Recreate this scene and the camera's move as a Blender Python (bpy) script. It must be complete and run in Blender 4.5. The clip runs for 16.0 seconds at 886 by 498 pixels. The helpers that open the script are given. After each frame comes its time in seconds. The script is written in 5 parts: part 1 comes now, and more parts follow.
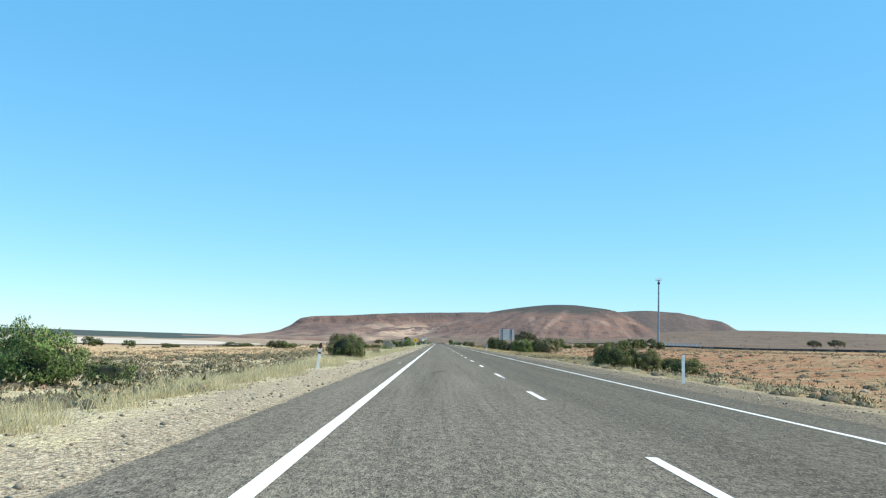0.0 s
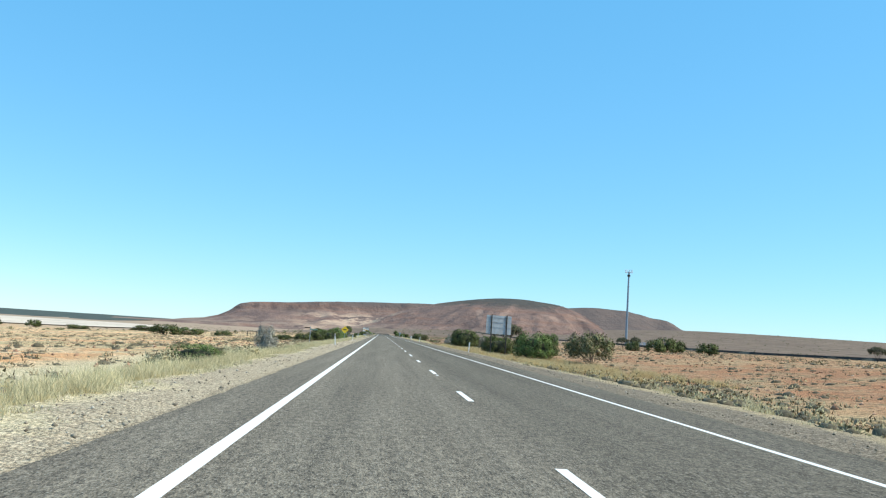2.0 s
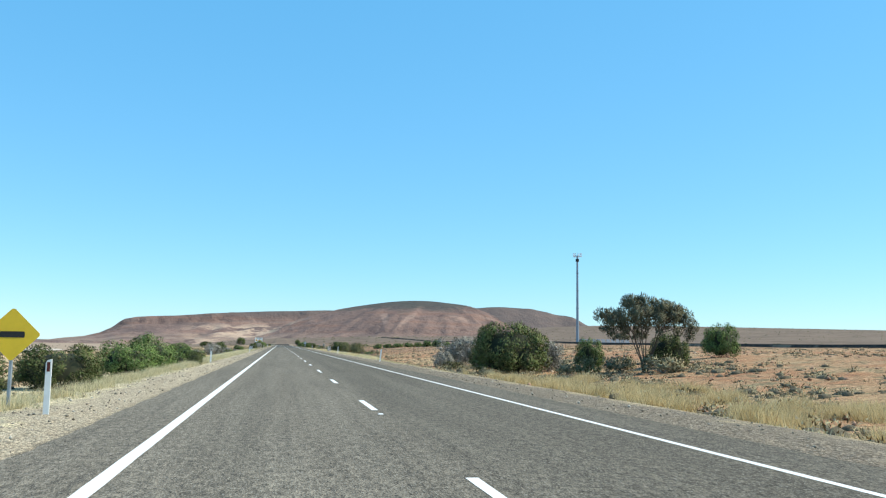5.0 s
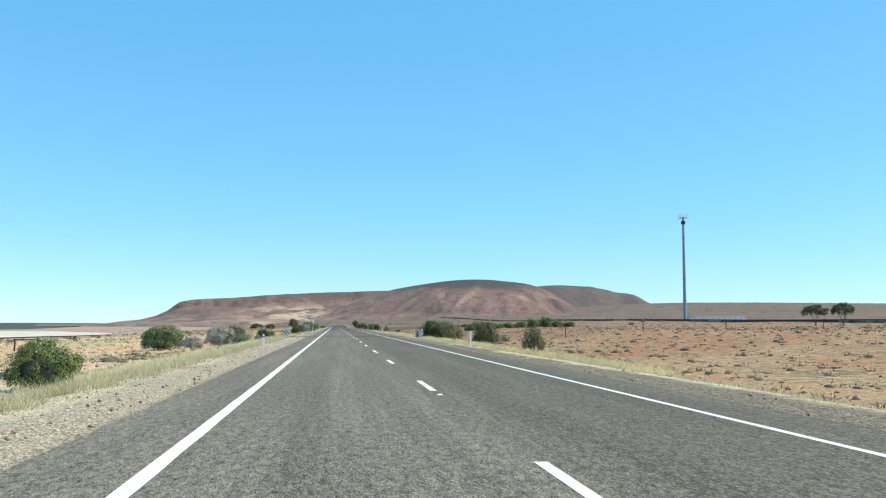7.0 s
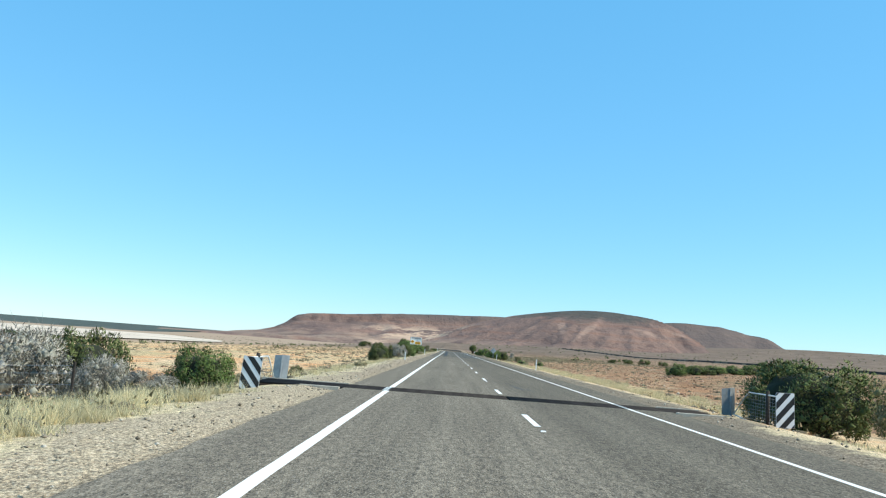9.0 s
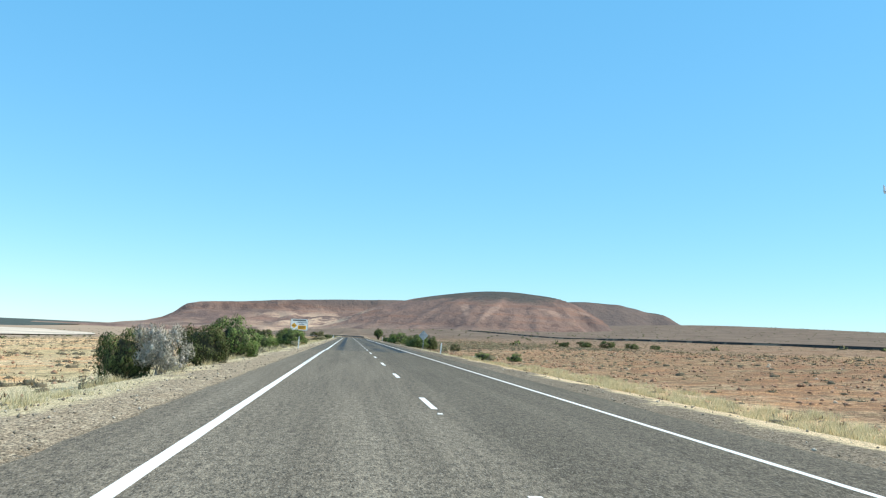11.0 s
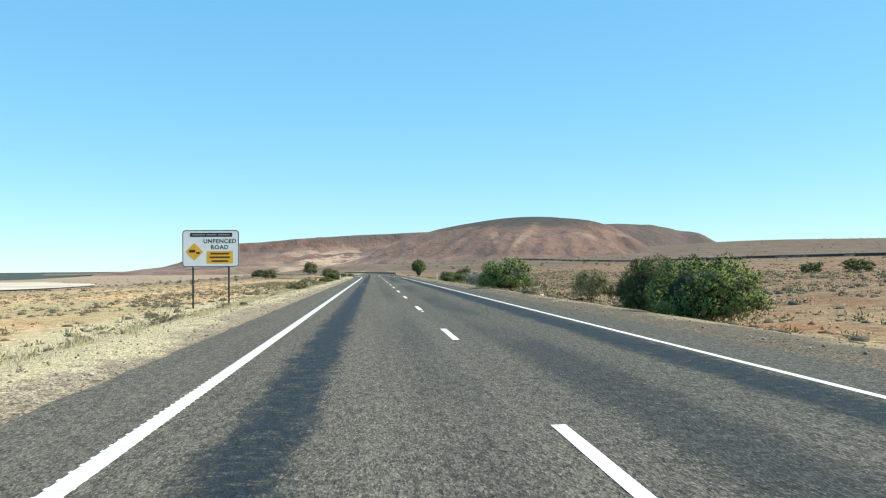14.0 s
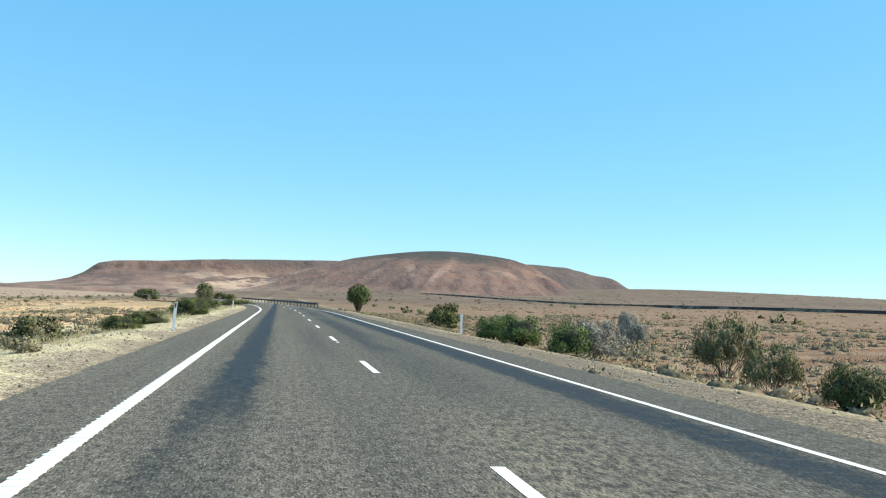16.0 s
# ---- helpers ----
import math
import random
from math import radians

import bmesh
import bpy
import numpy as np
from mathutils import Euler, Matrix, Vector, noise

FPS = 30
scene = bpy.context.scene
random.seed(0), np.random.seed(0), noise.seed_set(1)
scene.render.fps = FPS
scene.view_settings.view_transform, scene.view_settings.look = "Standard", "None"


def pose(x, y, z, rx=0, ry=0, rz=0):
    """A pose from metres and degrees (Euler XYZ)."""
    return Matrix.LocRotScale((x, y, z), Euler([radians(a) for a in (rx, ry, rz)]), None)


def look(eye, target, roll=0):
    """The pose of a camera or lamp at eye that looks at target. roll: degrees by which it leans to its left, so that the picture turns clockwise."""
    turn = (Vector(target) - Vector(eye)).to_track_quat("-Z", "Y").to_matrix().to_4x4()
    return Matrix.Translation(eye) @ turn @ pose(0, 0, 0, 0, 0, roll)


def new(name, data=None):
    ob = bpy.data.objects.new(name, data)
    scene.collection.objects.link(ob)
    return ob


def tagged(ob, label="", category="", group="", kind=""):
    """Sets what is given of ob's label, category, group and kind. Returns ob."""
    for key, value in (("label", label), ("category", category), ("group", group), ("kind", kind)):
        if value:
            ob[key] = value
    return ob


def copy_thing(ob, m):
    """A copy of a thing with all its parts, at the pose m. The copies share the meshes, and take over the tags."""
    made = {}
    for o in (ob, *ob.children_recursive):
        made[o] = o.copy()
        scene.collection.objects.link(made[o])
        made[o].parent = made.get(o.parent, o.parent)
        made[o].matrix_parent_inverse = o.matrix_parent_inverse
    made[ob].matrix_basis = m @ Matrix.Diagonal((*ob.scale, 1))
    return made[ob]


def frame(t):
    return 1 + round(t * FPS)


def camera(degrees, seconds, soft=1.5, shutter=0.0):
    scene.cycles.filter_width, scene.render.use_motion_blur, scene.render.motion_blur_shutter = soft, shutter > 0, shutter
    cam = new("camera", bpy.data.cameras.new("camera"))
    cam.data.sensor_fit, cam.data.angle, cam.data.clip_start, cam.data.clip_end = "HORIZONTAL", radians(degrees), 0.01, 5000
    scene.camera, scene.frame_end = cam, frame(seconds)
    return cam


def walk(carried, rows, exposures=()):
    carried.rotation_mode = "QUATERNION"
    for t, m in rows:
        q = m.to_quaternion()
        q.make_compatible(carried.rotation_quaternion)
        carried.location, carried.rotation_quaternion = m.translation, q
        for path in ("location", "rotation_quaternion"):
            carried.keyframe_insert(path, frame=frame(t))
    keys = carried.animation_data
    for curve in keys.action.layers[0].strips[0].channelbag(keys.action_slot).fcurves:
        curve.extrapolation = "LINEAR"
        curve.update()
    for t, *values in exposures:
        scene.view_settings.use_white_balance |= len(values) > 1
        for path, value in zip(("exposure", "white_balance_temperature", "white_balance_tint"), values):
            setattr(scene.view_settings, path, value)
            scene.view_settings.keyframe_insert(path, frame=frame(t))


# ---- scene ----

# ---------------------------------------------------------------- camera
cam = camera(54.5, 16.0, soft=1.2)
PATH = [
    (0.0, pose(-2.242, 2.953, 1.113, 96.203, -1.871, -0.370)),
    (0.5, pose(-2.260, 20.733, 1.184, 95.634, -3.604, -1.554)),
    (1.0, pose(-2.182, 38.883, 1.238, 95.804, -4.633, -2.255)),
    (1.5, pose(-2.057, 56.735, 1.252, 95.709, -4.356, -3.000)),
    (2.0, pose(-1.964, 74.958, 1.294, 95.835, -3.669, -4.094)),
    (2.5, pose(-1.894, 92.889, 1.281, 96.133, -2.950, -5.835)),
    (3.0, pose(-1.841, 110.703, 1.298, 96.374, -2.659, -8.021)),
    (3.2, pose(-1.840, 117.900, 1.300, 96.351, -2.505, -8.686)),
    (5.5, pose(-1.994, 201.258, 1.327, 96.423, -0.669, -10.832)),
    (6.0, pose(-2.035, 219.097, 1.335, 96.371, -0.529, -10.802)),
    (6.5, pose(-2.005, 237.680, 1.333, 95.941, -0.622, -9.709)),
    (7.0, pose(-1.961, 255.834, 1.297, 95.063, -0.214, -7.131)),
    (7.5, pose(-1.878, 274.018, 1.342, 94.630, -0.436, -5.035)),
    (8.0, pose(-1.857, 291.966, 1.362, 95.985, -1.923, -4.410)),
    (8.5, pose(-1.839, 310.052, 1.357, 96.338, -3.239, -2.053)),
    (9.0, pose(-1.820, 328.032, 1.372, 96.564, -4.285, 0.399)),
    (9.2, pose(-1.805, 335.130, 1.373, 96.460, -4.650, 1.475)),
    (9.5, pose(-1.857, 345.778, 1.374, 96.466, -4.387, -0.558)),
    (10.0, pose(-1.761, 364.388, 1.362, 96.715, -3.830, -4.165)),
    (10.2, pose(-1.750, 371.600, 1.360, 96.660, -3.980, -5.075)),
    (12.3, pose(-1.650, 447.150, 1.370, 94.230, -0.250, -6.254)),
    (12.5, pose(-1.642, 454.380, 1.377, 93.850, 0.150, -4.690)),
    (13.0, pose(-1.565, 472.771, 1.295, 92.425, 1.250, -1.115)),
    (13.5, pose(-1.570, 490.621, 1.330, 92.385, 1.300, -1.875)),
    (14.0, pose(-1.557, 508.767, 1.330, 91.365, 0.550, -4.660)),
    (14.5, pose(-1.618, 526.749, 1.300, 91.484, -0.732, -8.501)),
    (15.0, pose(-1.715, 544.952, 1.360, 92.070, -1.290, -9.925)),
    (15.5, pose(-1.742, 563.143, 1.357, 92.815, -2.097, -10.311)),
    (16.0, pose(-1.843, 581.017, 1.314, 93.722, -2.767, -10.739)),
]
# the picture turns a little lighter and warmer towards the end
LIGHTER = [(0.0, 0.50, 6500, 10), (8.5, 0.50, 6500, 10), (10.0, 0.54, 6620, 10), (12.5, 0.54, 6660, 10), (13.5, 0.56, 6960, 10), (14.5, 0.56, 7010, 10), (16.0, 0.58, 6880, 10)]
walk(cam, PATH, LIGHTER)

# ---------------------------------------------------------------- light
world = bpy.data.worlds.new("sky")
scene.world = world
world.use_nodes = True
wt = world.node_tree
sky = wt.nodes.new("ShaderNodeTexSky")
sky.sky_type = "NISHITA"
sky.sun_disc = False
sky.sun_elevation = radians(48)
sky.sun_rotation = math.atan2(0.985, -0.17)
sky.altitude = 200
sky.air_density = 1.0
sky.dust_density = 0.0
sky.ozone_density = 4.0
background = wt.nodes["Background"]
background.inputs["Strength"].default_value = 0.15
# the deep, clean blue of dry desert air
tint = wt.nodes.new("ShaderNodeMix")
tint.data_type, tint.blend_type = "RGBA", "MULTIPLY"
tint.inputs[0].default_value = 1.0
tint.inputs[7].default_value = (0.85, 0.91, 0.74, 1.0)
even = wt.nodes.new("ShaderNodeMix")
even.data_type = "RGBA"
even.inputs[0].default_value = 0.5
even.inputs[7].default_value = (0.40, 2.84, 5.75, 1.0)
wt.links.new(sky.outputs["Color"], tint.inputs[6])
wt.links.new(tint.outputs[2], even.inputs[6])
wt.links.new(even.outputs[2], background.inputs["Color"])
sun_data = bpy.data.lights.new("sun", "SUN")
sun_data.energy = 3.9
sun_data.angle = radians(0.53)
sun_data.color = (1.0, 0.93, 0.75)
sun = new("sun", sun_data)
SUN_DIR = Vector((0.985 * math.cos(radians(48)), -0.17 * math.cos(radians(48)), math.sin(radians(48))))
sun.matrix_world = look(SUN_DIR * 100, (0, 0, 0))

# ---------------------------------------------------------------- material helpers


class Mat:
    def __init__(self, name, rough=0.9, metal=0.0, spec=0.3):
        self.m = bpy.data.materials.new(name)
        self.m.use_nodes = True
        self.t = self.m.node_tree
        self.b = self.t.nodes["Principled BSDF"]
        self.b.inputs["Roughness"].default_value = rough
        self.b.inputs["Metallic"].default_value = metal
        self.b.inputs["Specular IOR Level"].default_value = spec
        self.coord = self.t.nodes.new("ShaderNodeTexCoord").outputs["Object"]

    def put(self, socket, v):
        if isinstance(v, (int, float)):
            socket.default_value = v
        elif isinstance(v, tuple):
            socket.default_value = (*v, 1.0) if len(v) == 3 and socket.type == "RGBA" else v
        else:
            self.t.links.new(v, socket)

    def scaled(self, sx, sy, sz):
        n = self.t.nodes.new("ShaderNodeMapping")
        self.t.links.new(self.coord, n.inputs["Vector"])
        n.inputs["Scale"].default_value = (sx, sy, sz)
        return n.outputs["Vector"]

    def noise(self, scale, detail=4.0, rough=0.55, vec=None):
        n = self.t.nodes.new("ShaderNodeTexNoise")
        self.t.links.new(vec or self.coord, n.inputs["Vector"])
        n.inputs["Scale"].default_value = scale
        n.inputs["Detail"].default_value = detail
        n.inputs["Roughness"].default_value = rough
        return n.outputs["Fac"]

    def voronoi(self, scale, vec=None):
        n = self.t.nodes.new("ShaderNodeTexVoronoi")
        self.t.links.new(vec or self.coord, n.inputs["Vector"])
        n.inputs["Scale"].default_value = scale
        return n.outputs["Distance"], n.outputs["Color"]

    def ramp(self, fac, lo, hi):
        n = self.t.nodes.new("ShaderNodeMapRange")
        n.interpolation_type = "SMOOTHSTEP"
        self.put(n.inputs["Value"], fac)
        self.put(n.inputs["From Min"], lo)
        self.put(n.inputs["From Max"], hi)
        return n.outputs["Result"]

    def math(self, op, a, b=0.0):
        n = self.t.nodes.new("ShaderNodeMath")
        n.operation = op
        self.put(n.inputs[0], a)
        self.put(n.inputs[1], b)
        return n.outputs[0]

    def mix(self, fac, a, b, blend="MIX"):
        n = self.t.nodes.new("ShaderNodeMix")
        n.data_type = "RGBA"
        n.blend_type = blend
        self.put(n.inputs[0], fac)
        self.put(n.inputs[6], a)
        self.put(n.inputs[7], b)
        return n.outputs[2]

    def xyz(self):
        n = self.t.nodes.new("ShaderNodeSeparateXYZ")
        self.t.links.new(self.coord, n.inputs[0])
        return n.outputs

    def island(self):
        return self.t.nodes.new("ShaderNodeNewGeometry").outputs["Random Per Island"]

    def each(self):
        return self.t.nodes.new("ShaderNodeObjectInfo").outputs["Random"]

    def bump(self, height, strength, distance):
        n = self.t.nodes.new("ShaderNodeBump")
        n.inputs["Strength"].default_value = strength
        n.inputs["Distance"].default_value = distance
        self.t.links.new(height, n.inputs["Height"])
        self.t.links.new(n.outputs["Normal"], self.b.inputs["Normal"])

    def color(self, v):
        self.put(self.b.inputs["Base Color"], v)
        return self.m


def plain(name, color, rough=0.7, metal=0.0, wear=0.25, scale=6.0):
    k = Mat(name, rough, metal, 0.4)
    n = k.noise(scale, 5.0, 0.65)
    dark = tuple(c * (1 - wear) for c in color)
    k.bump(n, 0.15, 0.01)
    return k.color(k.mix(k.ramp(n, 0.35, 0.65), dark, color))


def asphalt():
    k = Mat("chip_seal", 0.92, 0.0, 0.06)
    x, y, z = k.xyz()
    drawn = k.scaled(1.0, 0.34, 1.0)
    grain = k.noise(46.0, 2.5, 0.75, drawn)
    coarse = k.noise(11.0, 4.0, 0.75, drawn)
    chips = k.voronoi(60.0, drawn)
    patch = k.noise(0.35, 5.0, 0.6)
    streak = k.noise(1.0, 4.0, 0.6, k.scaled(1.6, 0.06, 1.0))
    thin_streak = k.noise(1.0, 3.0, 0.6, k.scaled(7.0, 0.10, 1.0))
    ragged = k.noise(1.0, 5.0, 0.75, k.scaled(2.6, 0.75, 1.0))
    torn = k.noise(1.0, 4.0, 0.8, k.scaled(3.0, 5.5, 1.0))
    base = k.mix(patch, (0.140, 0.123, 0.102), (0.186, 0.165, 0.137))
    base = k.mix(k.ramp(streak, 0.35, 0.7), base, (0.212, 0.189, 0.157))
    base = k.mix(k.math("MULTIPLY", k.ramp(thin_streak, 0.53, 0.66), 0.30), base, (0.085, 0.078, 0.068))
    # faint polished tracks everywhere
    worn = 0.0
    for c, w, g in ((-2.45, 0.60, 1.0), (-0.80, 0.50, 0.60), (1.10, 0.70, 0.75), (2.95, 0.72, 0.95)):
        off = k.math("ABSOLUTE", k.math("SUBTRACT", x, c))
        off = k.math("ADD", off, k.math("MULTIPLY", k.math("SUBTRACT", ragged, 0.5), 0.9))
        worn = k.math("ADD", worn, k.math("MULTIPLY", k.math("SUBTRACT", 1.0, k.ramp(off, w * 0.30, w)), g))
    worn = k.math("MINIMUM", worn, 1.0)
    base = k.mix(k.math("MULTIPLY", worn, 0.16), base, (0.080, 0.074, 0.064))
    # the newer seal, and the darker lane of the oncoming traffic
    started = k.ramp(k.math("ADD", y, k.math("MULTIPLY", ragged, 3.0)), 473.4, 474.0)
    newer = k.math("ADD", k.math("MULTIPLY", started, 0.55), k.math("MULTIPLY", k.ramp(k.math("ADD", x, k.math("MULTIPLY", ragged, 1.6)), 0.2, 1.6), k.math("SUBTRACT", 0.36, k.math("MULTIPLY", started, 0.16))))
    base = k.mix(newer, base, k.mix(started, (0.060, 0.055, 0.045), (0.077, 0.079, 0.076)))
    base = k.mix(k.math("MULTIPLY", k.math("MULTIPLY", k.ramp(y, 425.0, 452.0), k.math("SUBTRACT", 1.0, started)), 0.20), base, (0.052, 0.049, 0.043))
    # bled bitumen along the wheel paths of the newer seal, with torn edges
    bleed = 0.0
    for c, w, g, cut in ((-2.42, 0.41, 1.0, 0.22), (-0.72, 0.42, 0.36, 0.42), (1.15, 0.58, 0.62, 0.36), (2.98, 0.48, 0.98, 0.20)):
        long_patch = k.ramp(k.noise(1.0, 3.0, 0.6, k.scaled(0.25, 0.050 + 0.004 * c, 1.0)), cut, cut + 0.18)
        off = k.math("ABSOLUTE", k.math("SUBTRACT", x, c))
        off = k.math("ADD", off, k.math("MULTIPLY", k.math("SUBTRACT", ragged, 0.5), 0.80))
        off = k.math("ADD", off, k.math("MULTIPLY", k.math("SUBTRACT", torn, 0.5), 0.95))
        band = k.math("MULTIPLY", k.math("SUBTRACT", 1.0, k.ramp(off, w * 0.55, w * 1.15)), g)
        bleed = k.math("ADD", bleed, k.math("MULTIPLY", band, long_patch))
    bleed = k.math("MULTIPLY", k.math("MINIMUM", bleed, 1.0), started)
    bleed = k.math("MULTIPLY", bleed, k.math("ADD", 0.55, k.math("MULTIPLY", k.ramp(torn, 0.38, 0.52), 0.45)))
    base = k.mix(k.math("MULTIPLY", bleed, 0.95), base, (0.015, 0.016, 0.018))
    # pale dust dragged over the centre line
    spread = k.math("MULTIPLY", k.math("MULTIPLY", k.ramp(x, -0.5, 0.6), k.ramp(x, 2.4, 1.0)), k.math("MULTIPLY", k.ramp(y, 583.5, 586.5), k.ramp(y, 594.0, 589.0)))
    base = k.mix(k.math("MULTIPLY", k.math("MULTIPLY", spread, 0.28), k.ramp(coarse, 0.38, 0.58)), base, (0.330, 0.280, 0.205))
    tint = k.mix(chips[1], (0.34, 0.34, 0.34), (1.78, 1.72, 1.60))
    base = k.mix(0.60, base, tint, "MULTIPLY")
    rough = k.mix(k.ramp(coarse, 0.36, 0.64), (0.50, 0.49, 0.48), (1.50, 1.46, 1.38))
    base = k.mix(0.62, base, rough, "MULTIPLY")
    light_chip = k.math("MULTIPLY", k.ramp(grain, 0.56, 0.66), k.math("SUBTRACT", 0.75, k.math("MULTIPLY", bleed, 0.72)))
    base = k.mix(light_chip, base, k.mix(started, (0.34, 0.320, 0.268), (0.31, 0.312, 0.285)))
    base = k.mix(k.math("MULTIPLY", k.ramp(grain, 0.45, 0.36), 0.75), base, (0.026, 0.025, 0.022))
    # lost chips and small tar spots
    blot = k.noise(17.0, 3.0, 0.8, drawn)
    base = k.mix(k.math("MULTIPLY", k.ramp(blot, 0.42, 0.34), 0.80), base, (0.028, 0.026, 0.024))
    base = k.mix(k.math("MULTIPLY", k.ramp(blot, 0.61, 0.68), k.math("SUBTRACT", 0.6, k.math("MULTIPLY", bleed, 0.5))), base, (0.330, 0.300, 0.262))
    k.put(k.b.inputs["Roughness"], k.math("SUBTRACT", 0.92, k.math("MULTIPLY", bleed, 0.34)))
    k.put(k.b.inputs["Specular IOR Level"], k.math("ADD", 0.06, k.math("MULTIPLY", bleed, 0.10)))
    k.bump(k.math("ADD", chips[0], grain), 0.6, 0.010)
    return k.color(base)


def road_paint():
    k = Mat("road_paint", 0.7, 0.0, 0.35)
    n = k.noise(30.0, 4.0, 0.7)
    m = k.noise(2.0, 4.0, 0.6)
    c = k.mix(k.ramp(m, 0.35, 0.75), (0.84, 0.83, 0.80), (0.74, 0.72, 0.67))
    c = k.mix(k.math("MULTIPLY", k.ramp(n, 0.58, 0.70), 0.45), c, (0.30, 0.28, 0.25))
    k.bump(n, 0.3, 0.003)
    return k.color(c)


def earth():
    k = Mat("desert_ground", 0.97, 0.0, 0.1)
    x, y, z = k.xyz()
    ax = k.math("ABSOLUTE", x)
    big = k.noise(0.028, 5.0, 0.6)
    mid = k.noise(0.22, 5.0, 0.62)
    small = k.noise(1.7, 6.0, 0.7)
    fine = k.noise(5.0, 5.0, 0.8)
    grit = k.noise(30.0, 4.0, 0.8, k.scaled(1.0, 0.4, 1.0))
    stone = k.voronoi(9.0)
    soil = k.mix(k.ramp(mid, 0.38, 0.62), (0.420, 0.205, 0.110), (0.480, 0.315, 0.195))
    # paler sandy soil west of the road, broken red clods east of it
    sandy = k.mix(k.ramp(mid, 0.40, 0.60), (0.660, 0.370, 0.190), (0.740, 0.560, 0.370))
    sandy = k.mix(k.math("MULTIPLY", k.ramp(small, 0.54, 0.62), 0.55), sandy, (0.330, 0.205, 0.120))
    clod = k.noise(0.75, 5.0, 0.75)
    soil = k.mix(k.math("MULTIPLY", k.ramp(clod, 0.50, 0.58), 0.75), soil, (0.215, 0.115, 0.070))
    soil = k.mix(k.math("MULTIPLY", k.ramp(clod, 0.42, 0.35), 0.6), soil, (0.560, 0.410, 0.270))
    soil = k.mix(k.math("MULTIPLY", k.ramp(small, 0.52, 0.60), 0.7), soil, (0.160, 0.090, 0.056))
    across = k.math("ADD", x, k.math("MULTIPLY", k.math("SUBTRACT", big, 0.5), 80.0))
    across = k.math("SUBTRACT", across, k.math("MULTIPLY", k.math("MULTIPLY", k.ramp(y, 362.0, 400.0), k.ramp(y, 530.0, 480.0)), 14.0))
    tan = k.mix(k.ramp(mid, 0.40, 0.60), (0.500, 0.400, 0.265), (0.640, 0.530, 0.370))
    sandy = k.mix(k.math("MULTIPLY", k.ramp(k.math("ADD", y, k.math("MULTIPLY", big, 60.0)), 112.0, 84.0), 0.80), sandy, tan)
    soil = k.mix(k.ramp(across, 16.0, -20.0), soil, sandy)
    red_east = k.math("MULTIPLY", k.ramp(x, 8.0, 13.0), k.ramp(y, 380.0, 330.0))
    soil = k.mix(k.math("MULTIPLY", red_east, 0.42), soil, (0.400, 0.205, 0.118))
    early = k.math("MULTIPLY", k.ramp(x, -6.0, -9.0), k.ramp(k.math("ADD", y, k.math("MULTIPLY", big, 60.0)), 112.0, 84.0))
    soil = k.mix(k.math("MULTIPLY", early, 0.75), soil, tan)
    late_east = k.math("MULTIPLY", k.ramp(x, 6.0, 9.0), k.ramp(y, 520.0, 560.0))
    straw = k.mix(k.ramp(small, 0.35, 0.65), (0.580, 0.480, 0.285), (0.400, 0.320, 0.185))
    scrub = k.mix(k.ramp(fine, 0.35, 0.65), (0.110, 0.102, 0.062), (0.250, 0.225, 0.140))
    plain_mix = k.mix(k.math("MULTIPLY", k.ramp(k.math("ADD", big, k.math("MULTIPLY", mid, 0.35)), 0.58, 0.80), k.math("ADD", 0.45, k.math("MULTIPLY", k.ramp(x, 4.0, -4.0), 0.45))), soil, straw)
    dots = k.ramp(k.math("ADD", k.math("MULTIPLY", small, 0.7), k.math("MULTIPLY", mid, 0.45)), 0.585, 0.66)
    plain_mix = k.mix(k.math("MULTIPLY", dots, k.math("SUBTRACT", 0.8, k.math("MULTIPLY", k.ramp(x, 4.0, -4.0), 0.4))), plain_mix, scrub)
    plain_mix = k.mix(k.math("MULTIPLY", late_east, 0.74), plain_mix, k.mix(k.ramp(mid, 0.4, 0.6), (0.185, 0.122, 0.086), (0.290, 0.200, 0.145)))
    rubble = k.math("MULTIPLY", k.math("MULTIPLY", k.ramp(x, 9.0, 13.0), k.ramp(y, 340.0, 370.0)), k.ramp(y, 545.0, 500.0))
    plain_mix = k.mix(k.math("MULTIPLY", rubble, k.math("ADD", 0.30, k.math("MULTIPLY", k.ramp(clod, 0.44, 0.56), 0.45))), plain_mix, (0.235, 0.140, 0.090))
    speckle = k.mix(k.ramp(fine, 0.32, 0.68), (0.55, 0.55, 0.55), (1.40, 1.38, 1.32))
    plain_mix = k.mix(0.8, plain_mix, speckle, "MULTIPLY")
    # gravel beside the seal
    gravel = k.mix(k.ramp(fine, 0.35, 0.65), (0.250, 0.196, 0.142), (0.470, 0.390, 0.285))
    gravel = k.mix(k.math("MULTIPLY", k.ramp(grit, 0.45, 0.36), 0.75), gravel, (0.085, 0.070, 0.055))
    gravel = k.mix(k.math("MULTIPLY", k.ramp(grit, 0.58, 0.68), 0.8), gravel, (0.56, 0.49, 0.40))
    gravel = k.mix(k.math("MULTIPLY", k.ramp(small, 0.52, 0.66), 0.4), gravel, (0.30, 0.23, 0.155))
    gravel = k.mix(k.math("MULTIPLY", k.math("MULTIPLY", k.ramp(x, 1.0, -1.0), k.ramp(y, 372.0, 350.0)), 0.32), gravel, (0.620, 0.520, 0.365))
    edge = k.math("ADD", ax, k.math("MULTIPLY", k.math("SUBTRACT", small, 0.5), 2.2))
    edge = k.math("ADD", edge, k.math("MULTIPLY", k.math("SUBTRACT", mid, 0.5), 4.5))
